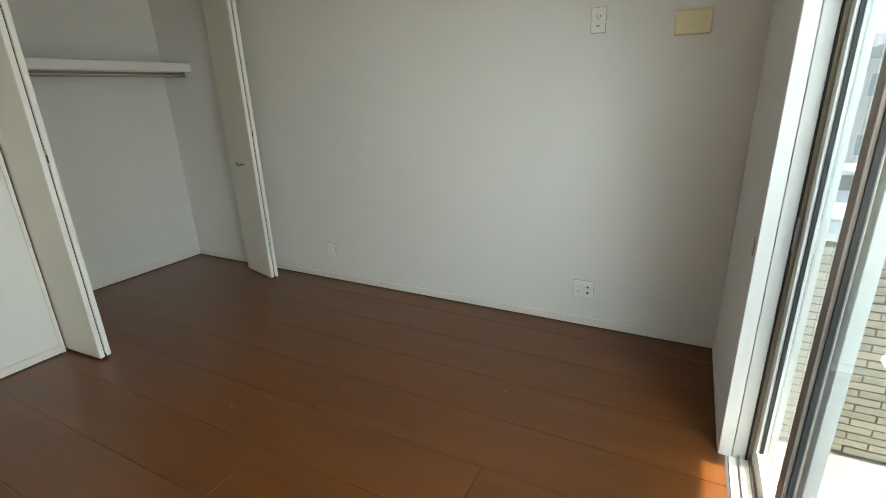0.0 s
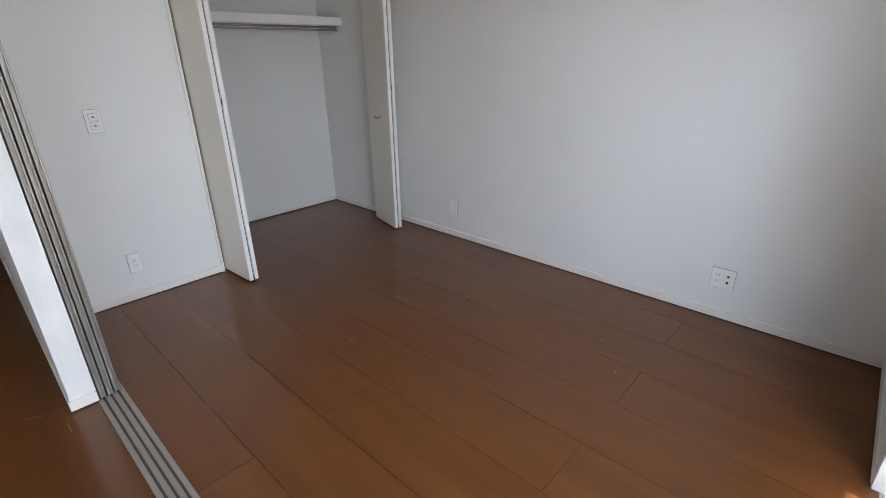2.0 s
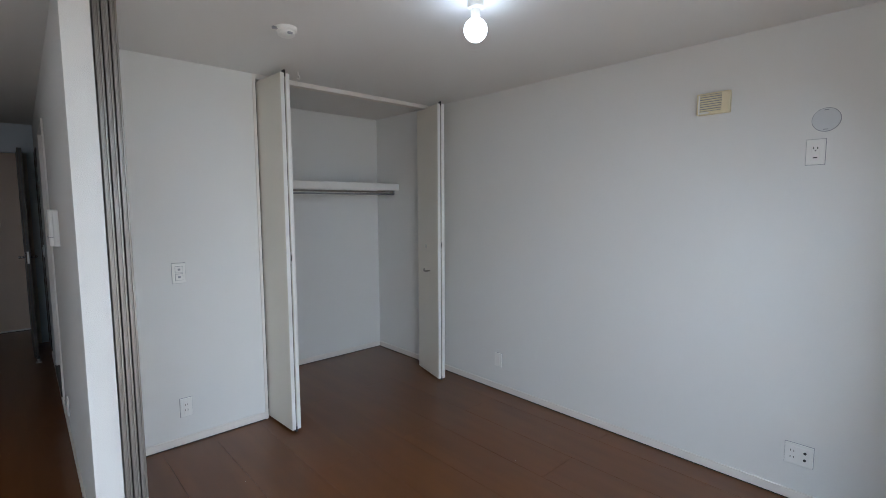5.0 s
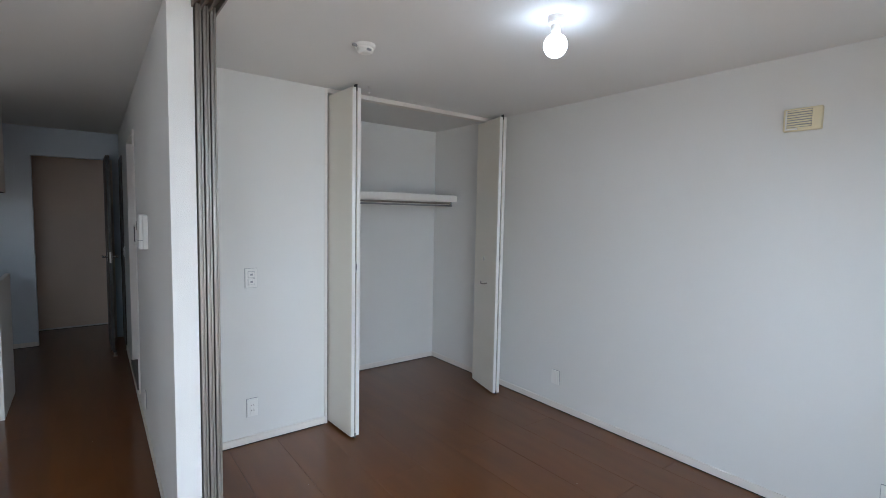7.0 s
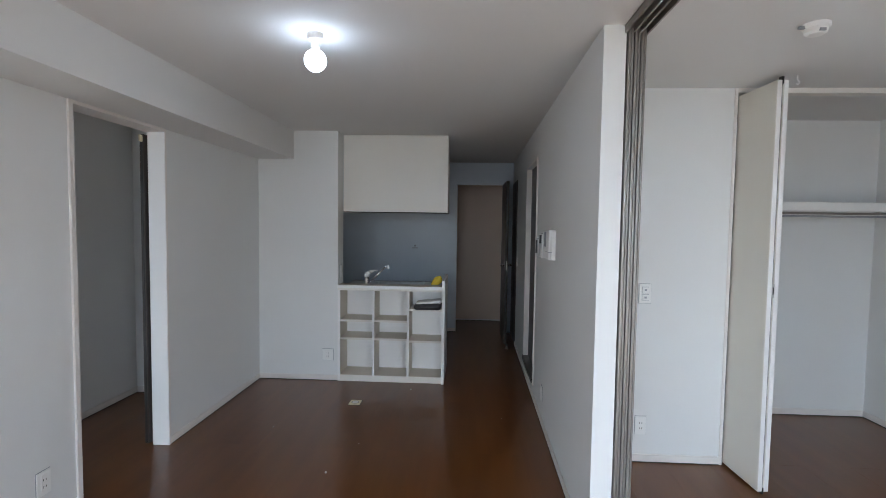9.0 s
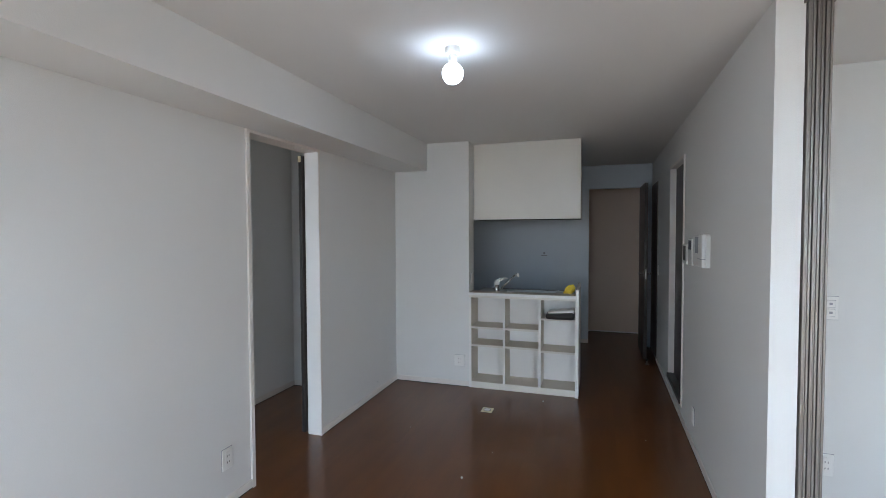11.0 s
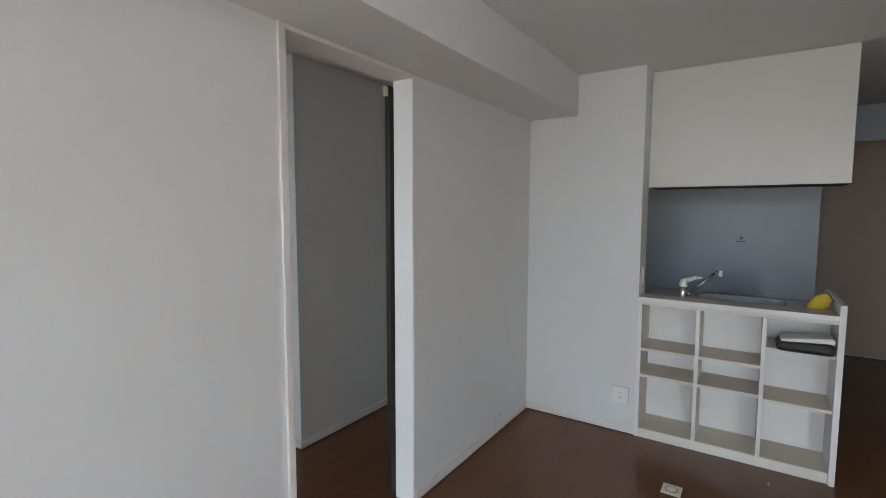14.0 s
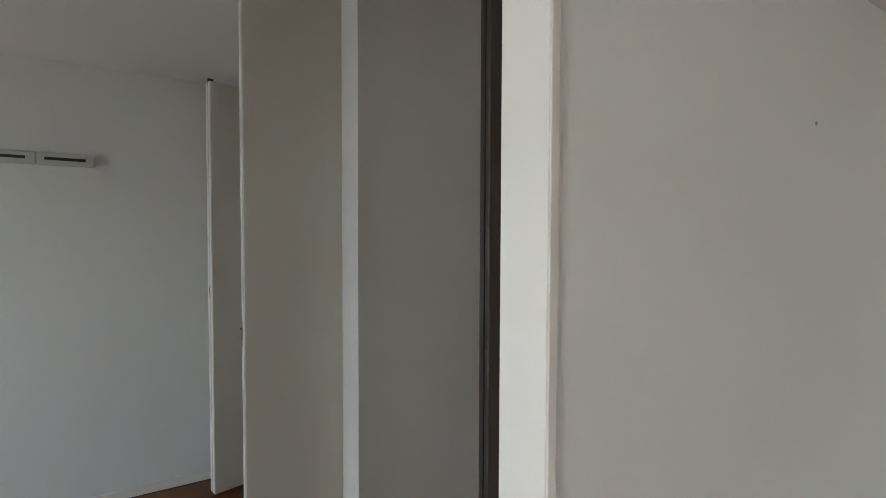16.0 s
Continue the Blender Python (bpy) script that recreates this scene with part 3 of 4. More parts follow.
tap = thing("kitchen_tap", "white and chrome single-lever kitchen tap", "tap", "", Matrix.Translation((-1.413, 4.80, 0.905)))
part("base", lathe(bmesh.new(), [(0.027, 0), (0.027, 0.012), (0.022, 0.018), (0.022, 0.085), (0.024, 0.09)], (0, 0, 0)), M_CHROME, tap, smooth=True)
part("cap", ball(bmesh.new(), (0, 0, 0.10), 0.027, 1, 1, 0.9), M_PLASTIC, tap, "white tap head", True)
b = bmesh.new()
pts = [(-0.01, 0, 0.11), (0.03, 0, 0.135), (0.07, 0.0, 0.15), (0.11, 0.0, 0.153)]
for i, (p, q) in enumerate(zip(pts, pts[1:])):
    rod(b, p, q, 0.021 - 0.005 * i, 14, 0.016 - 0.005 * i)
part("lever", b, M_PLASTIC, tap, "white lever", True)
b = bmesh.new()
pts = [(0.015, 0.015, 0.03), (0.045, 0.02, 0.05), (0.175, 0.05, 0.182), (0.198, 0.055, 0.192)]
for p, q in zip(pts, pts[1:]):
    rod(b, p, q, 0.0095, 14)
part("spout", b, M_CHROME, tap, "chrome swing spout", True)
part("nozzle", rod(bmesh.new(), (0.203, 0.056, 0.200), (0.203, 0.056, 0.164), 0.012), M_PLASTIC, tap, "white nozzle", True)

sp = ball(bmesh.new(), (0, 0, 0), 0.05, 1.1, 0.75, 1.0, 32, 20)
for vv in sp.verts:
    vv.co += vv.normal * (0.012 * noise.noise(vv.co * 22) + 0.004 * noise.noise(vv.co * 70))
    vv.co.z += 0.55 * vv.co.x + 0.05
low = min(vv.co.z for vv in sp.verts)
for vv in sp.verts:
    vv.co.z = max(vv.co.z - low - 0.006, 0.0)
sponge = tagged(mesh_ob("sponge", sp, M_YELLOW, True), "rumpled yellow sponge cloth on the worktop", "sponge")
sponge.matrix_world = Matrix.Translation((-0.705, 4.80, 0.9055))

dv = thing("plastic_box", "white and black plastic device lying in the shelf", "device", "", Matrix.Translation((-0.775, 4.585, 0.717)))
b = boxes((-0.132, 0.128, -0.075, 0.12, 0.0, 0.066), bevel=0.024)
for vv in b.verts:
    if vv.co.z > 0.04 and vv.co.x < -0.05:
        vv.co.z -= 0.014
part("lower_shell", b, M_BLACK, dv, "black lower shell")
b = boxes((-0.112, 0.126, -0.045, 0.12, 0.052, 0.094), bevel=0.016)
for vv in b.verts:
    if vv.co.x < 0.0:
        vv.co.z = 0.04 + (vv.co.z - 0.04) * 0.55
part("upper_shell", b, M_PLASTIC, dv, "white upper shell")
part("button", rod(bmesh.new(), (0.08, -0.02, 0.086), (0.08, -0.02, 0.091), 0.006), M_DARKDOOR, dv)

uc = thing("wall_cabinet", "plain cream back of the upper kitchen cabinet", "cabinet")
part("body", boxes((-1.644, -0.606, 4.772, 5.12, 1.645, H - 0.003), bevel=0.002), M_CABINET, uc)
part("bottom_edge", boxes((-1.644, -0.606, 4.774, 5.118, 1.6425, 1.645)), M_SLOT, uc)
wh = thing("wall_hook", "small metal holder on the kitchen wall", "hook")
part("plate", boxes((-1.185, -1.105, KB - 0.012, KB, 1.185, 1.197), bevel=0.002), M_GREYPL, wh)
part("knob", ball(bmesh.new(), (-1.145, KB - 0.015, 1.225), 0.015), M_GREYPL, wh)

# ---- floor outlet and specks ----
fo = thing("floor_outlet", "cream metal floor outlet cover", "outlet", "", Matrix.Translation((-1.340, 4.03, 0)))
part("cover", boxes((-0.048, 0.048, -0.052, 0.052, 0.0, 0.006), bevel=0.002), M_CREAM, fo)
part("rim", boxes((-0.052, 0.052, -0.056, 0.056, 0.0, 0.003)), M_SLOT, fo)
part("lid", rod(bmesh.new(), (0, 0, 0.004), (0, 0, 0.008), 0.026, 32), M_EDGE, fo)
part("lid_ring", rod(bmesh.new(), (0, 0, 0.004), (0, 0, 0.0072), 0.032, 32), M_ALU, fo)
for x, y in ((-1.252, 2.904), (-0.908, 4.383)):
    tagged(mesh_ob("plastic_plug", lathe(bmesh.new(), [(0.007, 0), (0.007, 0.005), (0.005, 0.008)], (x, y, 0), 12), M_LIGHTGREY), "tiny white plastic plug lying on the floor", "plug")

rng = random.Random(8)
verts, faces = [], []
for i in range(26):
    x, y, s = rng.uniform(0.45, 2.2), rng.uniform(0.3, 2.6), rng.uniform(0.0012, 0.003)
    if i > 15:
        x, y = rng.uniform(-2.3, 0.0), rng.uniform(0.6, 4.4)
    k = len(verts)
    verts += [(x - s, y, 0.0005), (x + s * 0.6, y - s, 0.0005), (x + s, y + s, 0.0005), (x, y, s * 1.2)]
    faces += [(k, k + 1, k + 3), (k + 1, k + 2, k + 3), (k + 2, k, k + 3)]
me = bpy.data.meshes.new("crumbs")
me.from_pydata(verts, [], faces)
me.materials.append(M_PLASTIC)
tagged(new("crumbs", me), "tiny pale crumbs scattered on the floor", "dust", kind="stuff")

for x0, y0, x1, y1 in ((0.010, 2.355, 0.079, 2.318), (0.129, 2.200, 0.131, 2.108)):
    n = 7
    verts, faces = [], []
    for i in range(n + 1):
        f = i / n
        wide = 0.0006 + 0.0018 * math.sin(math.pi * f)
        x, y = x0 + (x1 - x0) * f, y0 + (y1 - y0) * f + 0.002 * math.sin(7 * f)
        dx, dy = (y1 - y0), -(x1 - x0)
        k = wide / math.hypot(dx, dy)
        verts += [(x - dx * k, y - dy * k, 0.0002), (x, y, 0.0009), (x + dx * k, y + dy * k, 0.0002)]
    for i in range(n):
        a = 3 * i
        faces += [(a, a + 3, a + 4, a + 1), (a + 1, a + 4, a + 5, a + 2)]
    me = bpy.data.meshes.new("floor_scratch")
    me.from_pydata(verts, [], faces)
    me.materials.append(M_SCRATCH)
    tagged(new("floor_scratch", me), "short pale scratch in the brown floor beside the partition", "scratch")

for y, z, s in ((4.027, 1.774, 0.005), (4.134, 0.114, 0.006), (4.448, 0.195, 0.004)):
    tagged(mesh_ob("wall_scuff", rod(bmesh.new(), (W - 0.002, y, z), (W + 0.0015, y, z), s, 12), M_GREYPL), "small grey screw hole in the white wall", "wall mark")

# ---- intercom group ----
ic = thing("intercom", "white video intercom with a handset", "intercom", "", frame_on((west_face(3.56), 3.56, 1.40), -1, 0))
part("body", boxes((-0.15, 0.132, 0, 0.026, -0.108, 0.092), bevel=0.005), M_PLASTIC, ic)
part("screen", boxes((-0.075, 0.125, 0.0255, 0.028, -0.022, 0.085), bevel=0.001), M_GREYPL, ic, "grey screen")
part("speaker", boxes((-0.06, 0.02, 0.0255, 0.027, -0.09, -0.05)), M_EDGE, ic)
part("button", boxes((0.06, 0.10, 0.0255, 0.029, -0.088, -0.060), bevel=0.002), M_LIGHTGREY, ic)
part("handset", boxes((0.134, 0.245, 0, 0.050, -0.102, 0.104), bevel=0.010), M_PLASTIC, ic, "white handset")
part("cradle", boxes((0.150, 0.250, 0, 0.030, -0.102, 0.096), bevel=0.006), M_PLASTIC, ic)
part("handset_line", boxes((0.135, 0.2462, 0.015, 0.0512, -0.050, -0.047)), M_GREYPL, ic)
rc = thing("heater_remote", "white water heater control panel with a dark display", "control panel", "", frame_on((west_face(3.90), 3.90, 1.38), -1, 0))
part("body", boxes((-0.065, 0.065, 0, 0.018, -0.10, 0.09), bevel=0.004), M_PLASTIC, rc)
part("display", boxes((-0.05, 0.045, 0.0175, 0.019, 0.010, 0.075)), M_BLACK, rc, "dark display")
rc = thing("wall_control", "white wall control with a black display", "control panel", "", frame_on((west_face(4.10), 4.10, 1.36), -1, 0))
part("body", boxes((-0.075, 0.075, 0, 0.020, -0.085, 0.065), bevel=0.004), M_PLASTIC, rc)
part("display", boxes((-0.06, 0.035, 0.0195, 0.021, -0.06, 0.05)), M_BLACK, rc, "black display")

# ---- doors ----
wd = thing("washroom_door", "dark brown closed washroom door", "door")
part("panel", askew(boxes((PW + 0.040, PW + 0.070, BD0 + 0.022, BD1 - 0.026, BDZ0 + 0.05, BDZ1 - 0.026))), M_DARKDOOR, wd)
part("handle", boxes((west_face(BD0) + 0.022, west_face(BD0) + 0.0415, BD0 + 0.06, BD0 + 0.09, 0.95, 1.15), bevel=0.004), M_STEEL, wd)

hd = thing("hall_door", "dark brown hall door standing open", "door")
DX, DY = 0.074, 6.10
part("panel", boxes((DX, DX + 0.036, DY, 6.785, 0.012, 2.088), bevel=0.002), M_DARKDOOR, hd)
part("edge_strip", boxes((DX + 0.012, DX + 0.024, DY - 0.004, DY + 0.001, 0.02, 2.08)), M_BLACK, hd)
part("latch_plate", boxes((DX + 0.010, DX + 0.026, DY - 0.006, DY - 0.0035, 0.96, 1.08), bevel=0.001), M_STEEL, hd, "steel latch plate")
for s, x in ((-1, DX), (1, DX + 0.036)):
    h = part("lever_handle", rod(bmesh.new(), (x, DY + 0.07, 1.02), (x + s * 0.05, DY + 0.07, 1.02), 0.010), M_CHROME, hd, "chrome lever handle", True)
    part("lever", rod(bmesh.new(), (x + s * 0.045, DY + 0.06, 1.02), (x + s * 0.045, DY + 0.19, 1.02), 0.010), M_CHROME, h, smooth=True)
    part("rose", boxes((min(x, x + s * 0.006), max(x, x + s * 0.006), DY + 0.045, DY + 0.095, 0.97, 1.07), bevel=0.002), M_CHROME, h)
ds = thing("door_stop", "small chrome and black floor door stop", "door stop", "", Matrix.Translation((0.100, 5.93, 0)))
part("base", lathe(bmesh.new(), [(0.022, 0), (0.022, 0.01), (0.012, 0.016), (0.012, 0.045)], (0, 0, 0), 20), M_ALU, ds)
part("rubber", ball(bmesh.new(), (0, 0, 0.05), 0.016), M_BLACK, ds)
wc = thing("side_door", "dark brown closed door behind the open hall door", "door")
part("panel", askew(boxes((PW - 0.004, PW + 0.03, 6.15, 6.72, 0.01, 2.08))), M_DARKDOOR, wc)
part("frame", askew(boxes((PW - 0.008, PW + 0.03, 6.12, 6.15, 0.0, 2.10), (PW - 0.008, PW + 0.03, 6.72, 6.75, 0.0, 2.10), (PW - 0.008, PW + 0.03, 6.15, 6.72, 2.08, 2.10))), M_DARKDOOR, wc)

sdoor = thing("sliding_door", "dark brown sliding door pushed open behind the wall", "sliding door")
part("panel", boxes((W - 0.160, W - 0.131, OP1 - 0.007, OP1 + 0.76, 0.012, 2.095), bevel=0.002), M_DARKDOOR, sdoor)
part("roller", boxes((W - 0.152, W - 0.138, OP1 - 0.03, OP1 + 0.03, 2.045, 2.09), bevel=0.004), M_CREAM, sdoor, "cream roller block")
part("edge_strip", boxes((W - 0.149, W - 0.142, OP1 - 0.010, OP1 - 0.005, 0.02, 2.04)), M_BLACK, sdoor)

# picture rail in the side room
pr = thing("wall_rail", "grey two-part wall rail with long slots", "rail")
for a, b2 in ((1.70, 2.125), (2.13, 2.371)):
    part("bar", boxes((-5.06, -5.035, a, b2, 1.855, 1.922), bevel=0.008), M_LIGHTGREY, pr)
    part("slot", boxes((-5.036, -5.033, a + 0.03, b2 - 0.04, 1.882, 1.897)), M_SLOT, pr)

# ---- windows ----
def window(x0, x1, label, n):
    w = tagged(new("window_%d" % n), label, "window", kind="structure")
    y0, y1 = S - 0.15, S
    # inner wooden casing, then the aluminium frame with its seal
    part("casing", boxes((x0, x0 + 0.02, S - 0.042, S + 0.006, 0, WH), (x1 - 0.02, x1, S - 0.042, S + 0.006, 0, WH), (x0 + 0.02, x1 - 0.02, S - 0.042, S + 0.006, WH - 0.02, WH), bevel=0.003), M_EDGE, w)
    part("inner_frame", boxes((x0, x0 + 0.021, S - 0.088, S - 0.044, 0, WH), (x1 - 0.021, x1, S - 0.088, S - 0.044, 0, WH), (x0 + 0.021, x1 - 0.021, S - 0.088, S - 0.044, WH - 0.021, WH), bevel=0.003), M_SASH, w)
    part("seal", boxes((x0, x0 + 0.024, S - 0.094, S - 0.089, 0, WH - 0.03), (x1 - 0.024, x1, S - 0.094, S - 0.089, 0, WH - 0.03)), M_SLOT, w, "dark rubber seal")
    part("track_strip", boxes((x0, x0 + 0.027, S - 0.110, S - 0.095, 0, WH - 0.03), (x1 - 0.027, x1, S - 0.110, S - 0.095, 0, WH - 0.03)), M_OLIVE, w, "olive grey frame strip")
    part("window_frame", boxes((x0, x0 + 0.03, y0 - 0.03, S - 0.112, 0, WH), (x1 - 0.03, x1, y0 - 0.03, S - 0.112, 0, WH),
                               (x0 + 0.03, x1 - 0.03, y0 - 0.03, S - 0.089, WH - 0.05, WH), (x0 + 0.03, x1 - 0.03, y0 - 0.03, S - 0.03, -0.005, 0.012)), M_SASH, w)
    for k in range(3):
        yy = S - 0.065 - 0.035 * k
        part("sill_rail", boxes((x0 + 0.03, x1 - 0.03, yy - 0.003, yy + 0.003, 0.012, 0.026)), M_ALU, w)
    mid = 1.35 if n == 1 else (x0 + x1) / 2
    for a, b2, yc, ml, mr_ in ((x0 + 0.03, mid + 0.03, S - 0.085, M_SASH, M_SASHBROWN), (mid - 0.03, x1 - 0.03, S - 0.125, M_SASH, M_SASH)):
        s = part("sash", boxes((a, a + 0.05, yc - 0.015, yc + 0.015, 0.02, WH - 0.05), (a + 0.05, b2 - 0.05, yc - 0.015, yc + 0.015, 0.02, 0.10),
                               (a + 0.05, b2 - 0.05, yc - 0.015, yc + 0.015, WH - 0.11, WH - 0.05), (b2 - 0.05, b2 - 0.004, yc - 0.015, yc + 0.015, 0.02, WH - 0.05), bevel=0.002), ml, w)
        part("inner_stile", boxes((b2 - 0.0515, b2, yc - 0.013, yc + 0.018, 0.022, WH - 0.052), bevel=0.002), mr_, s)
        part("gasket", boxes((a + 0.05, a + 0.056, yc - 0.008, yc + 0.008, 0.10, WH - 0.11), (b2 - 0.0575, b2 - 0.0516, yc - 0.008, yc + 0.008, 0.10, WH - 0.11)), M_SLOT, s, "black glazing gasket")
        g = part("pane", boxes((a + 0.05, b2 - 0.05, yc - 0.002, yc + 0.002, 0.10, WH - 0.11)), M_GLASS, s, "clear glass pane")
        g.visible_shadow = False
    part("pull", boxes((x1 - 0.040, x1 - 0.026, S - 0.100, S - 0.090, 0.89, 1.01), bevel=0.003), M_GREYPL, w, "dark finger pull")
    return w


window(*WIN[0], "sliding glass balcony door with white frames", 1)
# these two stay out of view, added to let daylight into their rooms
window(*WIN[1], "sliding glass balcony door of the living room", 2)
window(*WIN[2], "sliding glass window of the side room", 3)

# ---- outside ----
structure("balcony", boxes((-5.3, 2.25, -1.75, S - 0.18, -0.25, -0.06)), M_CONCRETE, "pale concrete balcony floor", "balcony")
structure("balcony_canopy", boxes((-5.3, 3.3, -1.405, S - 0.17, 2.55, 2.70)), M_CONCRETE, "pale concrete canopy over the balcony", "canopy")
PX, PT = 2.25, 0.86
parapet = structure("parapet", boxes((PX, PX + 0.14, -1.75, S - 0.15, -0.3, PT)), M_MORTAR, "beige tile-clad parapet at the end of the balcony", "parapet")
part("coping", boxes((PX - 0.02, PX + 0.16, -1.78, S - 0.15, PT + 0.001, PT + 0.035), bevel=0.004), M_SASH, parapet)

structure("ground", boxes((-400, 400, -400, 400, -3.4, -3.2)), M_GROUND, "grey asphalt street and ground", "ground")


def house(x, y, w, d, h, rot):
    t = thing("house", "pale rendered two-storey house with a grey pitched roof", "house", "houses across the street", Matrix.Translation((x, y, -3.2)) @ Matrix.Rotation(rot, 4, "Z"))
    part("wall", boxes((-w / 2, w / 2, -d / 2, d / 2, 0, h)), M_HOUSE, t)
    b = bmesh.new()
    o = 0.5
    vv = [b.verts.new(p) for p in ((-w / 2 - o, -d / 2 - o, h), (w / 2 + o, -d / 2 - o, h), (w / 2 + o, d / 2 + o, h), (-w / 2 - o, d / 2 + o, h), (-w / 2 - o, 0, h + 1.6), (w / 2 + o, 0, h + 1.6))]
    for f in ((0, 1, 5, 4), (2, 3, 4, 5), (0, 4, 3), (1, 2, 5), (3, 2, 1, 0)):
        b.faces.new([vv[i] for i in f])
    part("roof", b, M_ROOF, t)
    for fl in range(2):
        for k in range(3):
            zc = 1.5 + fl * 2.7
            for side, sgn in (("y", -1), ("y", 1), ("x", -1)):
                if side == "y":
                    c = (k - 1) * w * 0.3
                    wdw = part("window", boxes((c - 0.6, c + 0.6, sgn * d / 2 - 0.04, sgn * d / 2 + 0.04, zc - 0.5, zc + 0.6)), M_SASH, t)
                    part("pane", boxes((c - 0.53, c + 0.53, sgn * d / 2 - 0.05, sgn * d / 2 + 0.05, zc - 0.43, zc + 0.53)), M_HOUSEGLASS, wdw)
                else:
                    c = (k - 1) * d * 0.3
                    wdw = part("window", boxes((-w / 2 - 0.04, -w / 2 + 0.04, c - 0.6, c + 0.6, zc - 0.5, zc + 0.6)), M_SASH, t)
                    part("pane", boxes((-w / 2 - 0.05, -w / 2 + 0.05, c - 0.53, c + 0.53, zc - 0.43, zc + 0.53)), M_HOUSEGLASS, wdw)


house(34, -9.5, 9, 8, 5.4, 0.1)
house(52, -19, 10, 9, 5.8, 0.25)
house(60, -8, 10, 8, 5.6, -0.1)
house(30, -24, 9, 8, 5.4, 0.4)


def van(x, y, rot):
    t = thing("van", "white van parked in the street", "car", "", Matrix.Translation((x, y, -3.2)) @ Matrix.Rotation(rot, 4, "Z"))
    part("body", boxes((-1.9, 1.9, -0.8, 0.8, 0.25, 1.05), bevel=0.08), M_CARWHITE, t)
    b = boxes((-1.75, 1.2, -0.74, 0.74, 1.0, 1.85), bevel=0.08)
    part("cabin", b, M_CARWHITE, t)
    for s in (-1, 1):
        part("side_window", boxes((-1.5, 0.95, s * 0.745 - 0.01, s * 0.745 + 0.01, 1.15, 1.65), bevel=0.005), M_CARGLASS, t)
        for xx in (-1.2, 1.2):
            w = part("wheel", rod(bmesh.new(), (xx, s * 0.62, 0.3), (xx, s * 0.82, 0.3), 0.3, 24), M_BLACK, t)
            part("rim", rod(bmesh.new(), (xx, s * 0.80, 0.3), (xx, s * 0.83, 0.3), 0.17, 20), M_ALU, w)
    part("rear_window", boxes((-1.775, -1.745, -0.6, 0.6, 1.15, 1.65)), M_CARGLASS, t)


van(13.2, -3.3, 1.3)
van(20.0, -5.2, 1.4)

up = thing("utility_pole", "concrete utility pole with cross arms", "pole", "", Matrix.Translation((24, -5.0, -3.2)))
part("pole", rod(bmesh.new(), (0, 0, 0), (0, 0, 10), 0.16, 16, 0.11), M_CONCRETE, up, smooth=True)
for z in (8.6, 9.3):
    part("cross_arm", boxes((-0.05, 0.05, -0.9, 0.9, z, z + 0.08)), M_GREYPL, up)


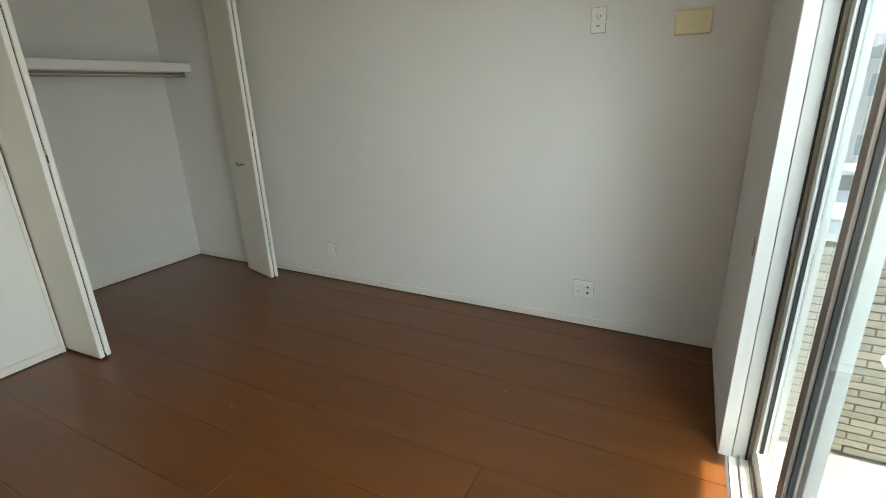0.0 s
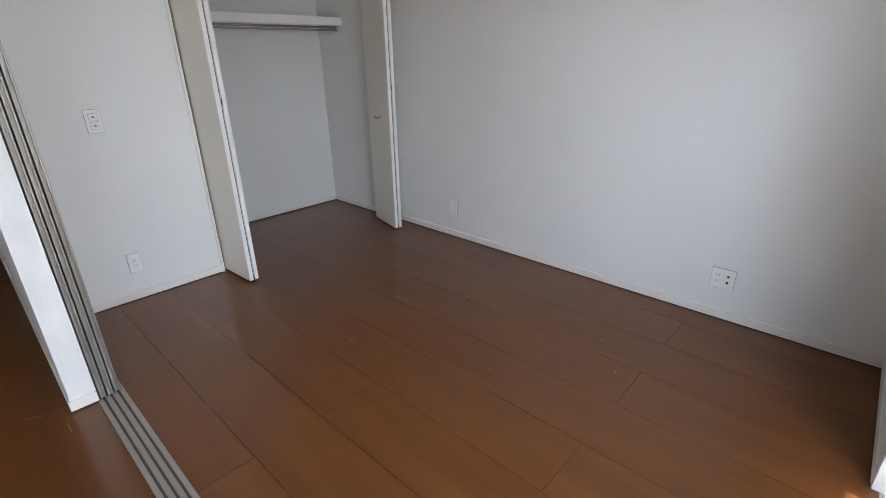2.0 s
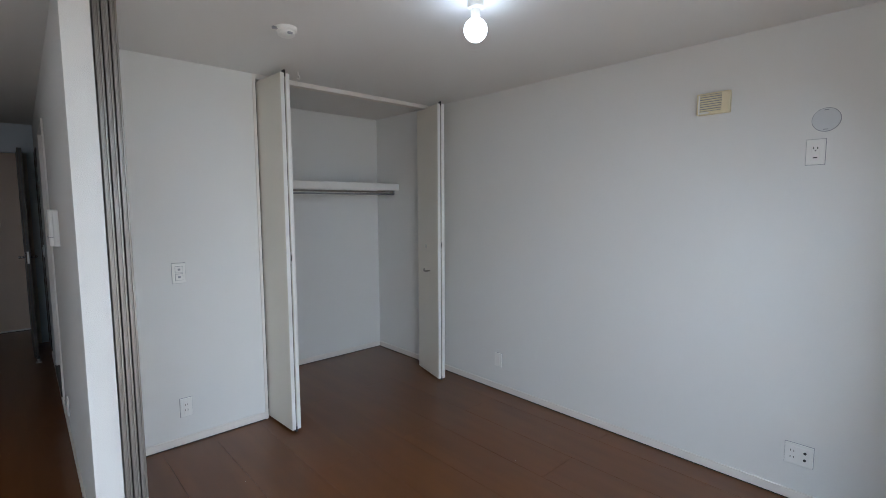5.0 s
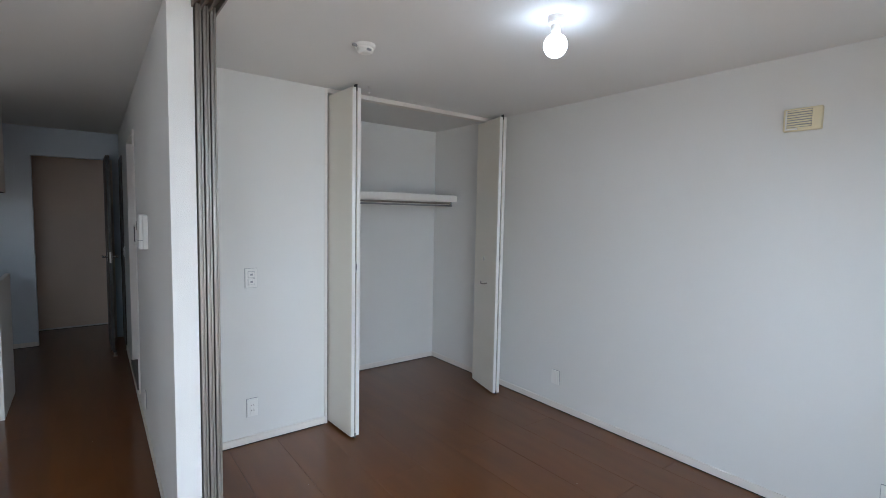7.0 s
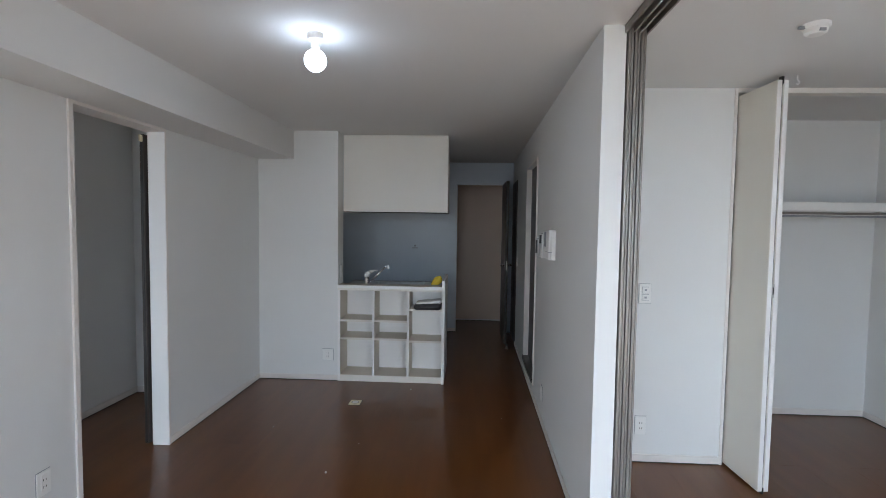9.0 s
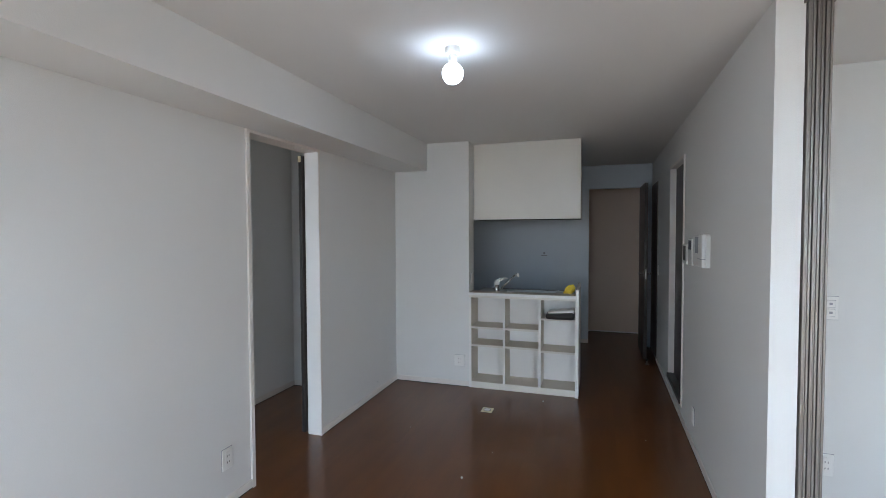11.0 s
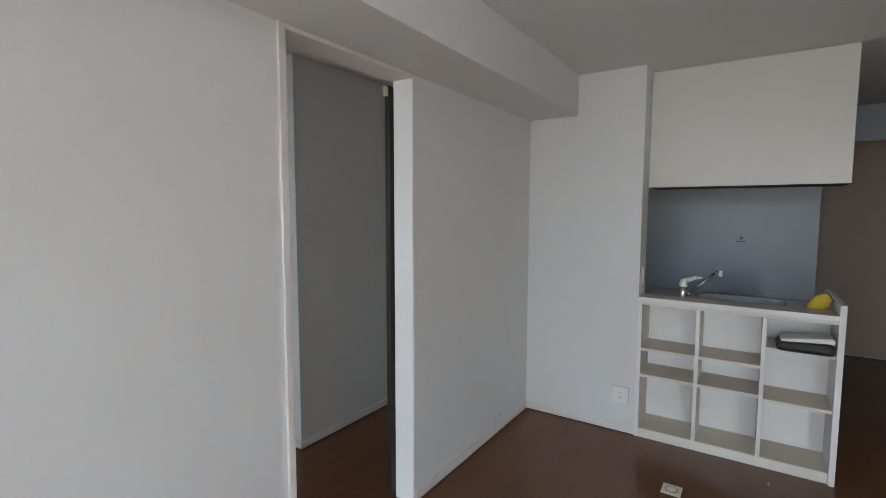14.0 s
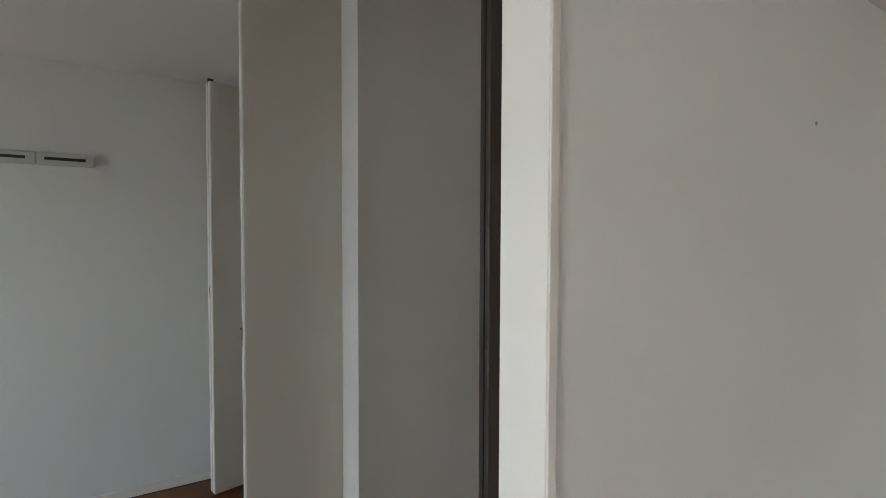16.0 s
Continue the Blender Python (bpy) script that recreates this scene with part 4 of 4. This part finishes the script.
def tree(x, y, h):
    t = thing("tree", "leafy green garden tree", "tree", "", Matrix.Translation((x, y, -3.2)))
    b = rod(bmesh.new(), (0, 0, 0), (0.05, 0, h * 0.55), 0.14, 10, 0.07)
    for i in range(5):
        a = i * 1.3
        rod(b, (0.03, 0, h * (0.35 + 0.04 * i)), (math.cos(a) * h * 0.22, math.sin(a) * h * 0.22, h * (0.6 + 0.05 * i)), 0.05, 8, 0.02)
    part("trunk", b, M_BARK, t)
    verts, faces = [], []
    rng = random.Random(5)
    for i in range(900):
        a, r, z = rng.uniform(0, 6.283), rng.random() ** 0.5, rng.uniform(-1, 1)
        rr = h * 0.3 * r * math.sqrt(max(0.05, 1 - z * z)) * (0.75 + 0.35 * math.sin(a * 3))
        c = Vector((rr * math.cos(a), rr * math.sin(a), h * 0.7 + z * h * 0.28))
        u = Vector((rng.uniform(-1, 1), rng.uniform(-1, 1), rng.uniform(-1, 1))).normalized() * 0.14
        w = u.orthogonal().normalized() * 0.09
        k = len(verts)
        verts += [c - u, c + w, c + u, c - w]
        faces.append((k, k + 1, k + 2, k + 3))
    me = bpy.data.meshes.new("crown")
    me.from_pydata(verts, [], faces)
    me.materials.append(M_LEAF)
    ob = new("crown", me)
    ob.parent = t


tree(46, -13.5, 6.0)

# ---- tiles of the parapet ----
tile_mesh = bpy.data.meshes.new("brick")
b = boxes((PX - 0.011, PX + 0.001, -0.0745, 0.0745, -0.0148, 0.0148), bevel=0.003)
b.to_mesh(tile_mesh)
b.free()
tile_mesh.materials.append(M_TILE)
rng = random.Random(2)
for r in range(26):
    for k in range(8):
        yy = S - 0.235 - 0.153 * k - (0.0765 if r % 2 else 0)
        o = new("brick", tile_mesh)
        o.parent = parapet
        o.location = (rng.uniform(-0.003, 0.003), yy, -0.03 + r * 0.034)

# ---- floor boards ----
bw = 0.30
full = 1.80


def board_mesh(wid, length, gap):
    b = boxes((-wid / 2 + gap, wid / 2 - gap, -length / 2 + gap, length / 2 - gap, -0.006, 0.0))
    me = bpy.data.meshes.new("board")
    b.to_mesh(me)
    b.free()
    me.materials.append(M_FLOOR)
    return me


shared = {}
ROOM = (-5.3, 3.0, S - 0.02, 8.4)
i0 = math.floor((ROOM[0] - 0.278) / bw)
i = i0
while 0.278 + i * bw < ROOM[1]:
    xa, xb = 0.278 + i * bw, 0.278 + (i + 1) * bw
    xa2, xb2 = max(xa, ROOM[0]), min(xb, ROOM[1])
    start = 0.52 if i % 2 else 1.42
    ya = start - 2 * full
    while ya < ROOM[3]:
        a, c = max(ya, ROOM[2]), min(ya + full, ROOM[3])
        if c - a > 0.02:
            cuts = [(xa2, xb2)]
            # leave the floor track clear
            if xa2 < 0.26 < xb2 or xa2 < 0.357 < xb2 or (xa2 >= 0.26 and xb2 <= 0.357):
                cuts = [(p, q) for p, q in ((xa2, min(xb2, 0.2615)), (max(xa2, 0.3555), xb2)) if q - p > 0.004]
            for p, q in cuts:
                key = (round(q - p, 4), round(c - a, 4), 0.0012 if p > 0.3 and c < 3.4 else 0.0)
                if key not in shared:
                    shared[key] = board_mesh(*key)
                o = new("board", shared[key])
                o.parent = floor
                o.location = ((p + q) / 2, (a + c) / 2, 0)
        ya += full
    i += 1
